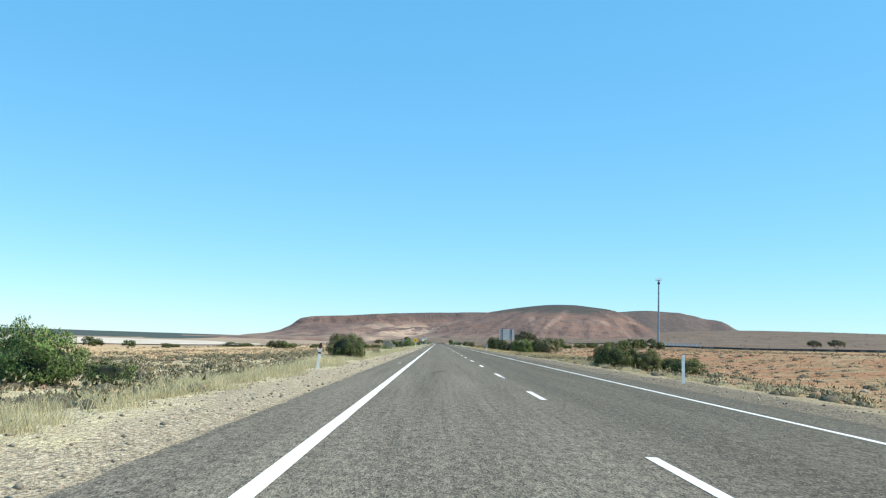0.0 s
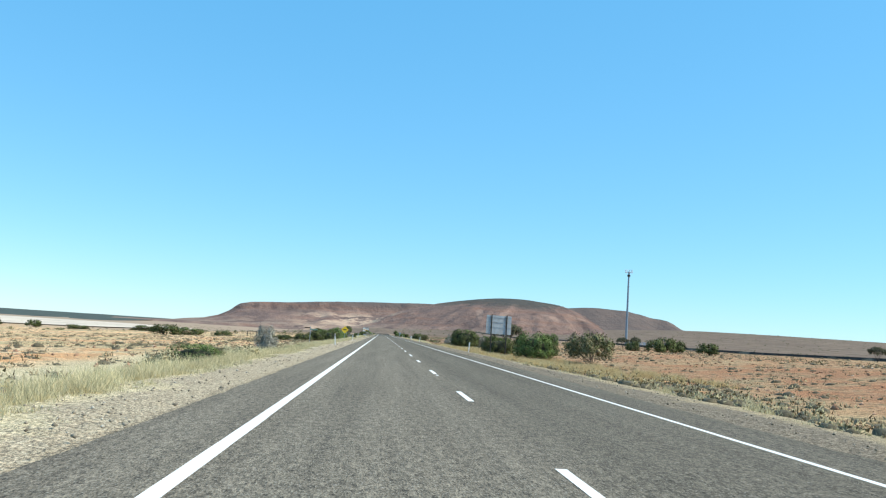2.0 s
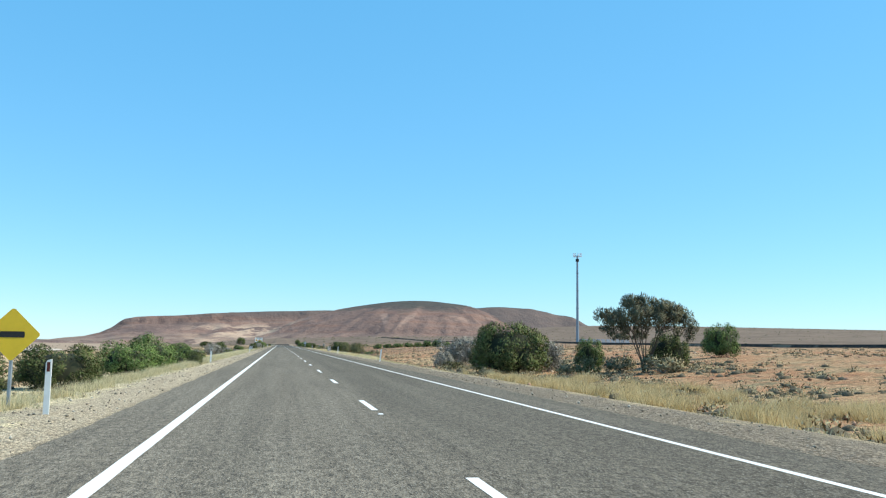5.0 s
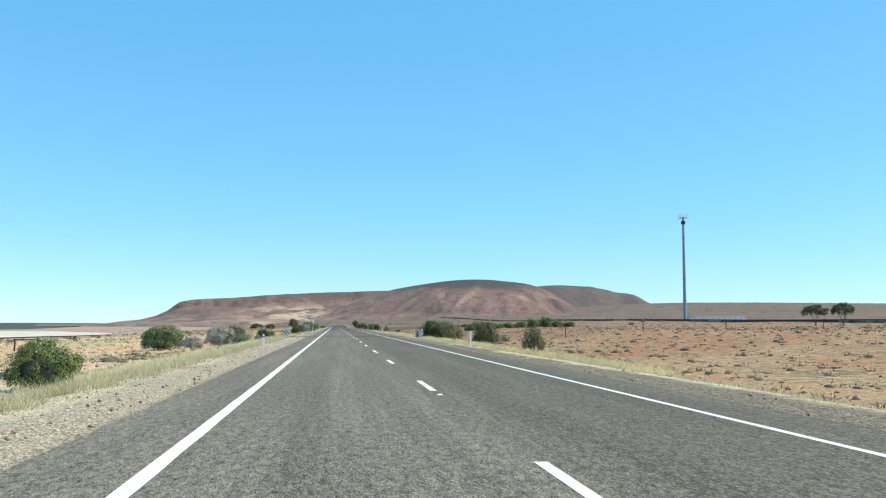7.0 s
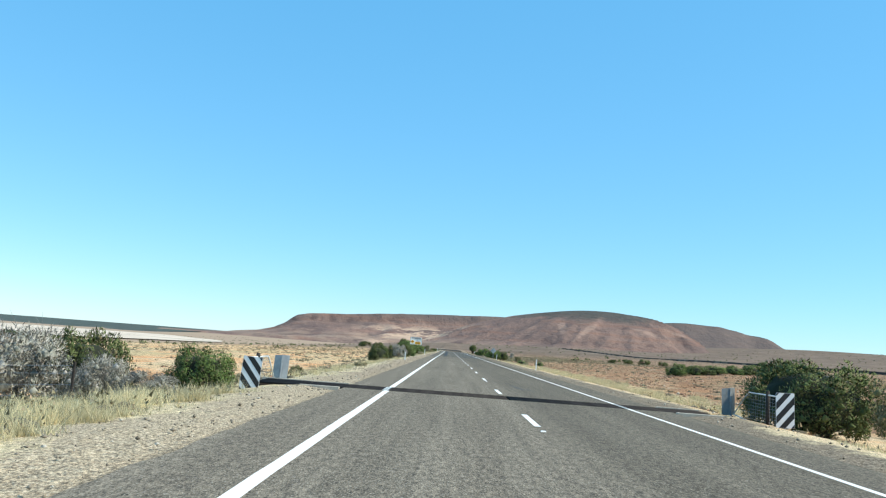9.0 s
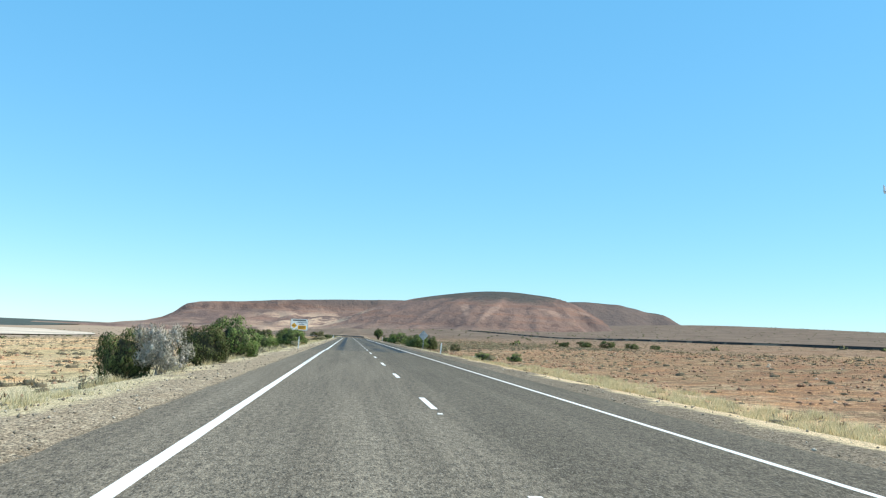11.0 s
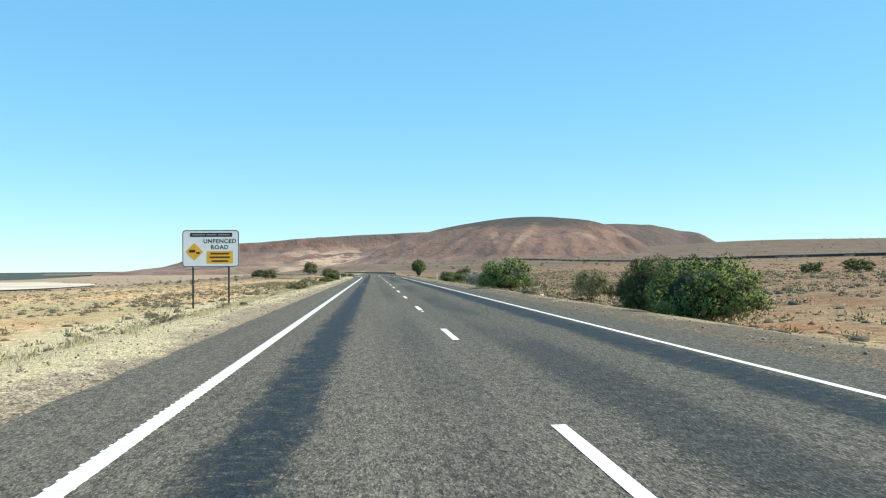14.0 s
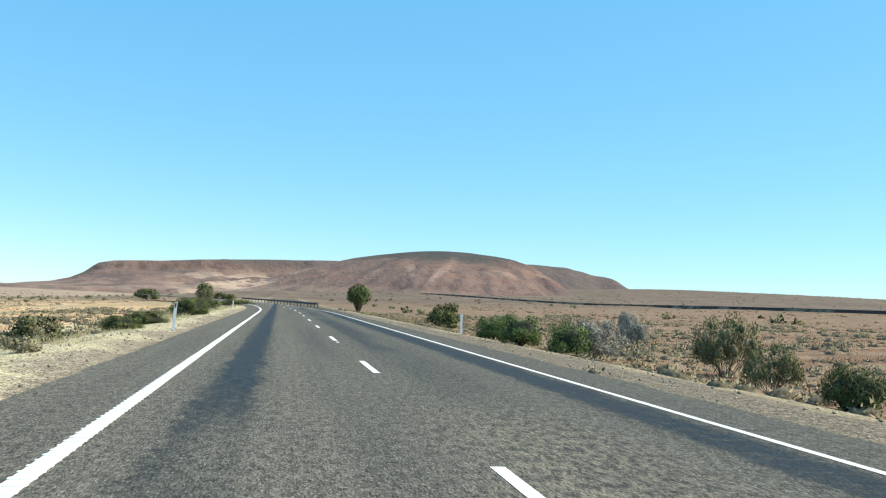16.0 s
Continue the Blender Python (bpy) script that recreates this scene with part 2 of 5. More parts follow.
    verge = k.mix(k.ramp(fine, 0.3, 0.7), (0.47, 0.385, 0.235), (0.740, 0.635, 0.430))
    verge = k.mix(k.math("MULTIPLY", k.ramp(grit, 0.46, 0.36), 0.6), verge, (0.17, 0.135, 0.085))
    east = k.ramp(x, -1.0, 1.0)
    gravel = k.mix(k.math("MULTIPLY", east, 0.52), gravel, (0.125, 0.107, 0.088))
    verge = k.mix(k.math("MULTIPLY", k.math("MULTIPLY", east, k.math("MAXIMUM", k.ramp(y, 285.0, 255.0), k.ramp(y, 480.0, 530.0))), 0.7), verge, (0.300, 0.235, 0.155))
    late_shoulder = k.math("MULTIPLY", k.math("MULTIPLY", k.ramp(y, 440.0, 460.0), k.ramp(y, 585.0, 560.0)), east)
    gravel = k.mix(k.math("MULTIPLY", late_shoulder, 0.45), gravel, (0.110, 0.094, 0.078))
    verge = k.mix(k.math("MULTIPLY", late_shoulder, 0.25), verge, (0.240, 0.190, 0.125))
    late_west = k.math("MULTIPLY", k.ramp(y, 450.0, 480.0), k.ramp(x, 1.0, -1.0))
    near = k.mix(k.ramp(k.math("ADD", edge, k.math("MULTIPLY", late_west, 0.6)), 6.1, 7.0), gravel, verge)
    out = k.math("SUBTRACT", edge, k.math("MULTIPLY", k.ramp(x, 3.0, -3.0), 3.5))
    # crumbled bitumen along the edge of the seal
    crumb = k.math("MULTIPLY", k.ramp(k.math("ADD", ax, k.math("MULTIPLY", small, 0.5)), 5.50, 5.15), k.ramp(fine, 0.40, 0.55))
    near = k.mix(k.math("MULTIPLY", crumb, 0.8), near, (0.060, 0.052, 0.043))
    strip = k.math("MULTIPLY", k.math("MULTIPLY", k.ramp(y, 335.0, 352.0), k.ramp(y, 485.0, 455.0)), k.ramp(x, 5.0, 6.5))
    near = k.mix(k.math("MULTIPLY", k.math("MULTIPLY", strip, k.ramp(edge, 6.3, 7.2)), 0.6), near, sandy)
    out = k.math("SUBTRACT", out, k.math("MULTIPLY", strip, 4.0))
    c = k.mix(k.ramp(out, 8.4, 10.6), near, plain_mix)
    mottle = k.mix(k.ramp(grit, 0.39, 0.61), (0.36, 0.35, 0.34), (1.62, 1.58, 1.52))
    c = k.mix(0.75, c, mottle, "MULTIPLY")
    # the far flats below the hills: dull brown with dark scrub
    speck = k.ramp(k.noise(0.06, 4.0, 0.7), 0.53, 0.62)
    band = k.noise(1.0, 4.0, 0.6, k.scaled(0.004, 0.016, 1.0))
    flats = k.mix(k.ramp(band, 0.40, 0.62), (0.156, 0.112, 0.084), (0.225, 0.165, 0.122))
    flats = k.mix(k.math("MULTIPLY", speck, 0.7), flats, (0.080, 0.070, 0.052))
    flats = k.mix(k.ramp(x, -60.0, -260.0), flats, k.mix(band, (0.300, 0.215, 0.150), (0.420, 0.320, 0.235)))
    c = k.mix(k.math("MAXIMUM", k.math("MULTIPLY", k.ramp(x, 150.0, 200.0), 0.85), k.ramp(k.math("ADD", y, k.math("MULTIPLY", big, 500.0)), 850.0, 1400.0)), c, flats)
    k.bump(k.math("ADD", k.math("MULTIPLY", small, 0.7), k.math("MULTIPLY", fine, 0.35)), 1.0, 0.22)
    return k.color(c)


def hillside():
    k = Mat("stony_hillside", 0.97, 0.0, 0.1)
    x, y, z = k.xyz()
    big = k.noise(0.007, 6.0, 0.62)
    mid = k.noise(0.022, 6.0, 0.65)
    strata = k.noise(1.0, 4.0, 0.6, k.scaled(0.004, 0.004, 0.10))
    fine = k.noise(0.16, 4.0, 0.7)
    c = k.mix(k.ramp(big, 0.36, 0.64), (0.150, 0.106, 0.095), (0.235, 0.155, 0.128))
    c = k.mix(k.math("MULTIPLY", k.ramp(strata, 0.50, 0.64), 0.55), c, (0.240, 0.132, 0.098))
    c = k.mix(k.math("MULTIPLY", k.ramp(mid, 0.57, 0.66), 0.45), c, (0.300, 0.205, 0.160))
    c = k.mix(k.math("MULTIPLY", k.ramp(mid, 0.45, 0.34), 0.55), c, (0.092, 0.062, 0.058))
    # pale badlands at the foot of the mesa and washed-out toes of all slopes
    west = k.math("MULTIPLY", k.ramp(x, 190.0, 60.0), k.ramp(x, -330.0, -150.0))
    west = k.math("MULTIPLY", west, k.ramp(y, 2280.0, 2420.0))
    bare = k.math("MULTIPLY", k.ramp(k.noise(0.012, 5.0, 0.7), 0.45, 0.55), k.ramp(z, 72.0, 38.0))
    c = k.mix(k.math("MULTIPLY", k.math("MULTIPLY", bare, west), 0.85), c, (0.560, 0.400, 0.290))
    toe = k.math("MULTIPLY", k.ramp(z, 30.0, 10.0), k.ramp(k.noise(0.010, 4.0, 0.6), 0.40, 0.58))
    c = k.mix(k.math("MULTIPLY", toe, 0.65), c, (0.330, 0.245, 0.185))
    # scree scars low on the dome
    for sx, sz, w, hh, slant in ((228.0, 63.0, 10.0, 12.0, 0.5), (270.0, 56.0, 34.0, 6.0, 0.6), (392.0, 62.0, 26.0, 5.0, -0.25), (470.0, 66.0, 30.0, 5.0, -0.3)):
        dx = k.math("DIVIDE", k.math("SUBTRACT", x, sx), w)
        dz = k.math("DIVIDE", k.math("SUBTRACT", k.math("SUBTRACT", z, sz), k.math("MULTIPLY", k.math("SUBTRACT", x, sx), slant)), hh)
        r = k.math("ADD", k.math("MULTIPLY", dx, dx), k.math("MULTIPLY", dz, dz))
        r = k.math("ADD", r, k.math("MULTIPLY", k.math("SUBTRACT", mid, 0.5), 6.0))
        scar = k.math("MULTIPLY", k.ramp(r, 1.3, 0.1), k.ramp(y, 2420.0, 2380.0))
        c = k.mix(k.math("MULTIPLY", scar, 0.42), c, (0.420, 0.290, 0.225))
    c = k.mix(k.math("MULTIPLY", k.ramp(fine, 0.56, 0.70), 0.40), c, (0.080, 0.064, 0.056))
    # the farther east hill and the plateau's upper slopes are greyer
    far_grey = k.math("MAXIMUM", k.math("MULTIPLY", k.ramp(x, 540.0, 640.0), k.ramp(y, 2560.0, 2760.0)), k.math("MULTIPLY", k.ramp(z, 74.0, 100.0), k.ramp(y, 2880.0, 2900.0)))
    c = k.mix(k.math("MULTIPLY", far_grey, 0.76), c, k.mix(mid, (0.096, 0.084, 0.082), (0.156, 0.126, 0.116)))
    # grey-green scrub on the tops and along the rims
    up = k.t.nodes.new("ShaderNodeSeparateXYZ")
    k.t.links.new(k.t.nodes.new("ShaderNodeNewGeometry").outputs["Normal"], up.inputs[0])
    flat_top = k.math("MULTIPLY", k.ramp(up.outputs[2], 0.952, 0.988), k.ramp(k.math("ADD", z, k.math("MULTIPLY", mid, 20.0)), 78.0, 96.0))
    c = k.mix(k.math("MULTIPLY", flat_top, 0.88), c, (0.072, 0.072, 0.064))
    k.bump(mid, 1.0, 12.0)
    return k.color(c)


def foliage(name, dark, light, dry, dryness=0.12, thin=0.0):
    k = Mat(name, 0.75, 0.0, 0.15)
    r = k.island()
    c = k.mix(k.math("MULTIPLY", r, 0.7), dark, light)
    c = k.mix(k.math("MULTIPLY", k.ramp(k.noise(3.2, 3.0, 0.6), 0.40, 0.64), 0.85), c, light)
    c = k.mix(k.math("MULTIPLY", k.ramp(k.math("FRACT", k.math("MULTIPLY", r, 17.0)), 1.0 - dryness - 0.03, 1.0 - dryness), 0.9), c, dry)
    shade = k.math("ADD", 0.80, k.math("MULTIPLY", k.each(), 0.40))
    n = k.t.nodes.new("ShaderNodeVectorMath")
    n.operation = "SCALE"
    k.put(n.inputs[0], c)
    k.put(n.inputs["Scale"], shade)
    if thin:
        through_light = k.t.nodes.new("ShaderNodeBsdfTranslucent")
        both = k.t.nodes.new("ShaderNodeMixShader")
        both.inputs[0].default_value = thin
        k.put(through_light.inputs["Color"], n.outputs[0])
        k.put(both.inputs[1], k.b.outputs[0])
        k.put(both.inputs[2], through_light.outputs[0])
        k.put(k.t.nodes["Material Output"].inputs["Surface"], both.outputs[0])
    return k.color(n.outputs[0])


M_ROAD = asphalt()
M_PAINT = road_paint()
M_EARTH = earth()
M_HILL = hillside()
M_SALT = plain("salt_crust", (0.70, 0.58, 0.46), 0.95, 0.0, 0.30, 0.012)
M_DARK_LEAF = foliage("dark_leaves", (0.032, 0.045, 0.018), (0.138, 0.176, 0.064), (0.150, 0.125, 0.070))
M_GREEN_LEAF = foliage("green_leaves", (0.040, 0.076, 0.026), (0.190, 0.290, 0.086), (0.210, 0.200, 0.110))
M_OLIVE_LEAF = foliage("olive_leaves", (0.050, 0.058, 0.030), (0.170, 0.178, 0.086), (0.240, 0.200, 0.120), 0.15)
M_GREY_LEAF = foliage("grey_saltbush_leaves", (0.150, 0.146, 0.088), (0.340, 0.326, 0.208), (0.360, 0.300, 0.190), 0.22)
M_TWIG = foliage("bare_grey_twigs", (0.170, 0.160, 0.150), (0.330, 0.315, 0.300), (0.120, 0.095, 0.075), 0.2)
M_GREY_TWIG = foliage("grey_twigs_and_leaves", (0.138, 0.142, 0.118), (0.350, 0.352, 0.306), (0.400, 0.380, 0.350), 0.3)
M_MOUND = plain("twiggy_litter_mound", (0.155, 0.130, 0.085), 0.97, 0.0, 0.5, 14.0)
# near-black for the shade deep inside bushes, put on their added hulls
M_INNER_SHADE = plain("inner_foliage_shade", (0.030, 0.036, 0.018), 0.95, 0.0, 0.5, 5.0)
M_BARK = plain("rough_bark", (0.120, 0.092, 0.070), 0.95, 0.0, 0.45, 9.0)
M_GRASS = foliage("dry_grass_blades", (0.500, 0.420, 0.245), (0.800, 0.700, 0.440), (0.330, 0.290, 0.170), 0.15, 0.42)
M_TAN_GRASS = foliage("tan_grass_blades", (0.480, 0.360, 0.175), (0.780, 0.635, 0.360), (0.260, 0.180, 0.085), 0.2, 0.40)
M_SCRUB = foliage("low_scrub_leaves", (0.165, 0.138, 0.082), (0.390, 0.330, 0.205), (0.400, 0.290, 0.175), 0.35)
M_MYALL_LEAF = foliage("grey_olive_leaves", (0.060, 0.068, 0.040), (0.150, 0.155, 0.100), (0.150, 0.125, 0.085), 0.15)
M_CLOD = foliage("dry_tussock_tufts", (0.170, 0.125, 0.072), (0.420, 0.330, 0.195), (0.130, 0.085, 0.055), 0.25)
M_STONE = foliage("red_stones", (0.190, 0.100, 0.062), (0.400, 0.240, 0.155), (0.460, 0.370, 0.280), 0.05)
M_WHITE = plain("white_plastic", (0.80, 0.80, 0.78), 0.5, 0.0, 0.10, 5.0)
M_SIGN_WHITE = plain("white_sheeting", (0.74, 0.76, 0.78), 0.45, 0.0, 0.06, 2.0)
M_BLACK = plain("black_sheeting", (0.018, 0.018, 0.020), 0.5, 0.0, 0.3, 8.0)
M_YELLOW = plain("yellow_sheeting", (0.80, 0.52, 0.03), 0.45, 0.0, 0.08, 3.0)
M_AMBER = plain("amber_sheeting", (0.78, 0.40, 0.03), 0.45, 0.0, 0.10, 3.0)
M_RED = plain("dark_red_reflector", (0.10, 0.014, 0.012), 0.3, 0.0, 0.1, 20.0)
M_ALU = plain("weathered_aluminium", (0.42, 0.45, 0.48), 0.5, 0.6, 0.2, 2.5)
M_GALV = plain("galvanised_steel", (0.36, 0.40, 0.44), 0.5, 0.55, 0.25, 3.0)
M_DARK_STEEL = plain("dark_painted_steel", (0.040, 0.040, 0.038), 0.6, 0.2, 0.35, 6.0)
M_RUST = plain("rusty_steel", (0.046, 0.040, 0.037), 0.75, 0.1, 0.4, 4.0)
M_RUST.node_tree.nodes["Principled BSDF"].inputs["Specular IOR Level"].default_value = 0.05
M_TIMBER = plain("weathered_black_timber", (0.045, 0.038, 0.034), 0.9, 0.0, 0.5, 12.0)
M_CONCRETE = plain("pale_concrete", (0.50, 0.45, 0.37), 0.9, 0.0, 0.25, 4.0)


def ballast():
    k = Mat("dark_ballast", 0.97, 0.0, 0.1)
    c = k.mix(k.ramp(k.noise(1.2, 5.0, 0.65), 0.35, 0.65), (0.036, 0.030, 0.026), (0.080, 0.064, 0.054))
    # soil and straw washed over some stretches
    return k.color(k.mix(k.math("MULTIPLY", k.ramp(k.noise(0.045, 4.0, 0.65), 0.50, 0.60), 0.8), c, (0.270, 0.200, 0.140)))


M_BALLAST = ballast()
M_PANEL = plain("pale_glass_panel", (0.11, 0.14, 0.18), 0.6, 0.0, 0.1, 1.0)
M_TEAL = plain("faded_green_blade", (0.20, 0.32, 0.28), 0.6, 0.0, 0.15, 6.0)
M_BROWN = plain("brown_blade", (0.070, 0.042, 0.030), 0.6, 0.0, 0.2, 6.0)

# ---------------------------------------------------------------- mesh helpers


class Geo:
    """Collects faces for one mesh."""

    def __init__(self):
        self.v, self.f = [], []

    def add(self, verts, faces):
        k = len(self.v)
        self.v += [tuple(p) for p in verts]
        self.f += [tuple(i + k for i in face) for face in faces]

    def box(self, cx, cy, cz, sx, sy, sz, m=None, cut=0.0):
        """A box with its edges cut along x-y corners."""
        hx, hy, hz = sx / 2, sy / 2, sz / 2
        c = min(cut, hx * 0.9, hy * 0.9)
        ring = [(-hx, -hy), (hx, -hy), (hx, hy), (-hx, hy)] if c <= 0 else [(-hx + c, -hy), (hx - c, -hy), (hx, -hy + c), (hx, hy - c), (hx - c, hy), (-hx + c, hy), (-hx, hy - c), (-hx, -hy + c)]
        n = len(ring)
        vs = [Vector((a, b, -hz)) for a, b in ring] + [Vector((a, b, hz)) for a, b in ring]
        if m is not None:
            vs = [m @ p for p in vs]
        vs = [p + Vector((cx, cy, cz)) for p in vs]
        fs = [tuple(range(n - 1, -1, -1)), tuple(range(n, 2 * n))]
        fs += [(i, (i + 1) % n, n + (i + 1) % n, n + i) for i in range(n)]
        self.add(vs, fs)

    def tube(self, pts, r0, r1, sides=6):
        pts = [Vector(p) for p in pts]
        rings = []
        for i, p in enumerate(pts):
            d = (pts[min(i + 1, len(pts) - 1)] - pts[max(i - 1, 0)]).normalized()
            a = d.orthogonal().normalized()
            b = d.cross(a)
            r = r0 + (r1 - r0) * i / max(1, len(pts) - 1)
            rings.append([p + (a * math.cos(2 * math.pi * k / sides) + b * math.sin(2 * math.pi * k / sides)) * r for k in range(sides)])
        vs = [p for ring in rings for p in ring]
        fs = []
        for i in range(len(pts) - 1):
            for k in range(sides):
                j = (k + 1) % sides
                fs.append((i * sides + k, i * sides + j, (i + 1) * sides + j, (i + 1) * sides + k))
        fs += [tuple(range(sides - 1, -1, -1)), tuple((len(pts) - 1) * sides + k for k in range(sides))]
        self.add(vs, fs)

    def slab(self, outline, y0, y1):
        """An x-z outline given depth from y0 to y1."""
        n = len(outline)
        vs = [(a, y0, b) for a, b in outline] + [(a, y1, b) for a, b in outline]
        fs = [tuple(range(n)), tuple(range(2 * n - 1, n - 1, -1))]
        fs += [((i + 1) % n, i, n + i, n + (i + 1) % n) for i in range(n)]
        self.add(vs, fs)

    def mesh(self, name, mat, smooth=False):
        me = bpy.data.meshes.new(name)
        me.from_pydata(self.v, [], self.f)
        me.materials.append(mat)
        if smooth:
            me.shade_smooth()
        me.update()
        return me


def np_mesh(name, verts, faces, mat, smooth=False, normals=None):
    me = bpy.data.meshes.new(name)
    verts, faces = np.asarray(verts, np.float32), np.asarray(faces, np.int32)
    k = faces.shape[1]
    me.vertices.add(len(verts))
    me.vertices.foreach_set("co", verts.ravel())
    me.loops.add(faces.size)
    me.loops.foreach_set("vertex_index", faces.ravel())
    me.polygons.add(len(faces))
    me.polygons.foreach_set("loop_start", np.arange(0, faces.size, k, dtype=np.int32))
    me.materials.append(mat)
    me.update(calc_edges=True)
    if smooth or normals is not None:
        me.shade_smooth()
    if normals is not None:
        me.normals_split_custom_set_from_vertices(np.asarray(normals, np.float32).tolist())
    return me


def part(name, me, parent, label="", at=None):
    ob = new(name, me)
    ob.parent = parent
    if at is not None:
        ob.matrix_local = at
    if label:
        tagged(ob, label)
    return ob


def thing(name, label, category, m=None, group="", kind=""):
    ob = tagged(new(name), label, category, group, kind)
    if m is not None:
        ob.matrix_world = m
    return ob


def structure(name, me, label, category):
    return tagged(new(name, me), label, category, "", "structure")


def smooth_step(t):
    t = min(1.0, max(0.0, t))
    return t * t * (3 - 2 * t)


# ---------------------------------------------------------------- the lie of the land
GRID_Y0, GRID_Y1 = 353.7, 355.9   # cattle grid
BEND_Y, BEND_R = 655.0, 620.0     # where the road begins to turn left


def road_centre(y):
    return 0.0 if y < BEND_Y else -((y - BEND_Y) ** 2) / (2 * BEND_R)


def ground_z(x, y):
    a, z = abs(x), 0.0
    if x < 0:
        z -= (0.45 + 0.3 * smooth_step((y - 120) / 150)) * smooth_step((a - 6) / 5)
        z -= 0.5 * smooth_step((a - 10) / 4) * smooth_step((y - 300) / 30) * (1 - smooth_step((y - 400) / 60))
        z -= 11.5 * min(1.0, max(0.0, (a - 14) / 250)) * (1 - 0.75 * smooth_step((y - 1900) / 900))
    else:
        z -= (0.30 + 0.3 * smooth_step((y - 60) / 120)) * smooth_step((a - 6) / 5)
        rise = 0.4 + 1.1 * smooth_step((y + 200) / 600) + max(0.0, min(y, 1300) - 400) * 0.0048
        z += rise * min(1.0, max(0.0, (a - 14) / 136))
        z += (1.3 - 0.3 * smooth_step((y - 270) / 180) - 0.6 * smooth_step((y - 450) / 160)) * smooth_step((a - 15) / 22) * (1 - smooth_step((y - 800) / 230))
        z += (0.30 + 0.90 * smooth_step((y - 470) / 200)) * smooth_step((y - 150) / 120) * (1 - smooth_step((y - 800) / 230)) * smooth_step((a - 66) / 76)
        z += 56 * smooth_step((y - 700) / 2300) * smooth_step((a - 150) / 900)
    z += 12 * smooth_step((y - 780) / 1300) * smooth_step((x + 260) / 260)
    return z


def relief(x, y):
    """Ground height with small hummocks away from the seal."""
    z = ground_z(x, y)
    a = abs(x - road_centre(y))
    if a > 5.5:
        k = smooth_step((a - 5.5) / 6)
        z += k * 0.10 * noise.noise(Vector((x * 0.35, y * 0.35, 0))) + k * 0.05 * noise.noise(Vector((x * 1.1, y * 1.1, 3)))
        z += smooth_step((a - 40) / 200) * 0.8 * noise.noise(Vector((x * 0.02, y * 0.02, 7)))
    return z


def lines_between(stops):
    out = []
    for (a, b, step) in stops:
        out += list(np.arange(a, b - 1e-6, step))
    return out + [stops[-1][1]]


def sheet(name, xs, ys, height, mat):
    zs = [[height(x, y) for x in xs] for y in ys]
    verts = [(x, y, zs[j][i]) for j, y in enumerate(ys) for i, x in enumerate(xs)]
    w = len(xs)
    faces = [(j * w + i, j * w + i + 1, (j + 1) * w + i + 1, (j + 1) * w + i) for j in range(len(ys) - 1) for i in range(w - 1)]
    return np_mesh(name, verts, faces, mat, True)


def build_ground():
    xs = lines_between([(-2400, -800, 160), (-800, -200, 40), (-200, -60, 10), (-60, -20, 2.5), (-20, -7, 0.9), (-7, 7, 1.0), (7, 20, 0.9), (20, 60, 2.5), (60, 200, 10), (200, 800, 40), (800, 3200, 160)])
    ys = lines_between([(-600, -40, 80), (-40, 353.55, 2.2), (353.55, GRID_Y0, 0.075), (GRID_Y0, GRID_Y1, 1.1), (GRID_Y1, 355.99, 0.045), (355.99, 700, 2.2), (700, 1000, 10), (1000, 2000, 50), (2000, 4300, 150)])

    def height(x, y):
        z = relief(x, y)
        a = abs(x - road_centre(y))
        if a < 5.05 and y < 900:
            z -= 0.10
        if GRID_Y0 - 0.05 < y < GRID_Y1 + 0.03 and -7.7 < x < 6.2:
            z -= 0.55
        return z
    structure("ground", sheet("ground", xs, ys, height, M_EARTH), "flat red desert ground with dry grass and low scrub", "ground")


def ribbon(x_left, x_right, y0, y1, step, z, mat, name, wobble=0.0, depth=0.0):
    """A strip of the road that follows its bend."""
    g = Geo()
    n = max(1, int(round((y1 - y0) / step)))
    rows = []
    for i in range(n + 1):
        y = y0 + (y1 - y0) * i / n
        c = road_centre(y)
        wl = wobble * (noise.noise(Vector((y * 0.7, 1, 0))) + 0.6 * noise.noise(Vector((y * 2.9, 5, 0))))
        wr = wobble * (noise.noise(Vector((y * 0.7, 9, 0))) + 0.6 * noise.noise(Vector((y * 2.9, 4, 0))))
        rows.append(((c + x_left + wl, y, z), (c + x_right + wr, y, z)))
    vs = [p for r in rows for p in r]
    fs = [(2 * i, 2 * i + 1, 2 * i + 3, 2 * i + 2) for i in range(n)]
    g.add(vs, fs)
    if depth:
        for s in (0, 1):
            side = [r[s] for r in rows] + [(r[s][0], r[s][1], z - depth) for r in rows]
            m = n + 1
            g.add(side, [((i, m + i, m + i + 1, i + 1) if s == 0 else (i + 1, m + i + 1, m + i, i)) for i in range(n)])
        for r, flip in ((rows[0], False), (rows[-1], True)):
            q = [r[0], r[1], (r[1][0], r[1][1], z - depth), (r[0][0], r[0][1], z - depth)]
            g.add(q, [(0, 3, 2, 1) if not flip else (0, 1, 2, 3)])
    return g.mesh(name, mat)


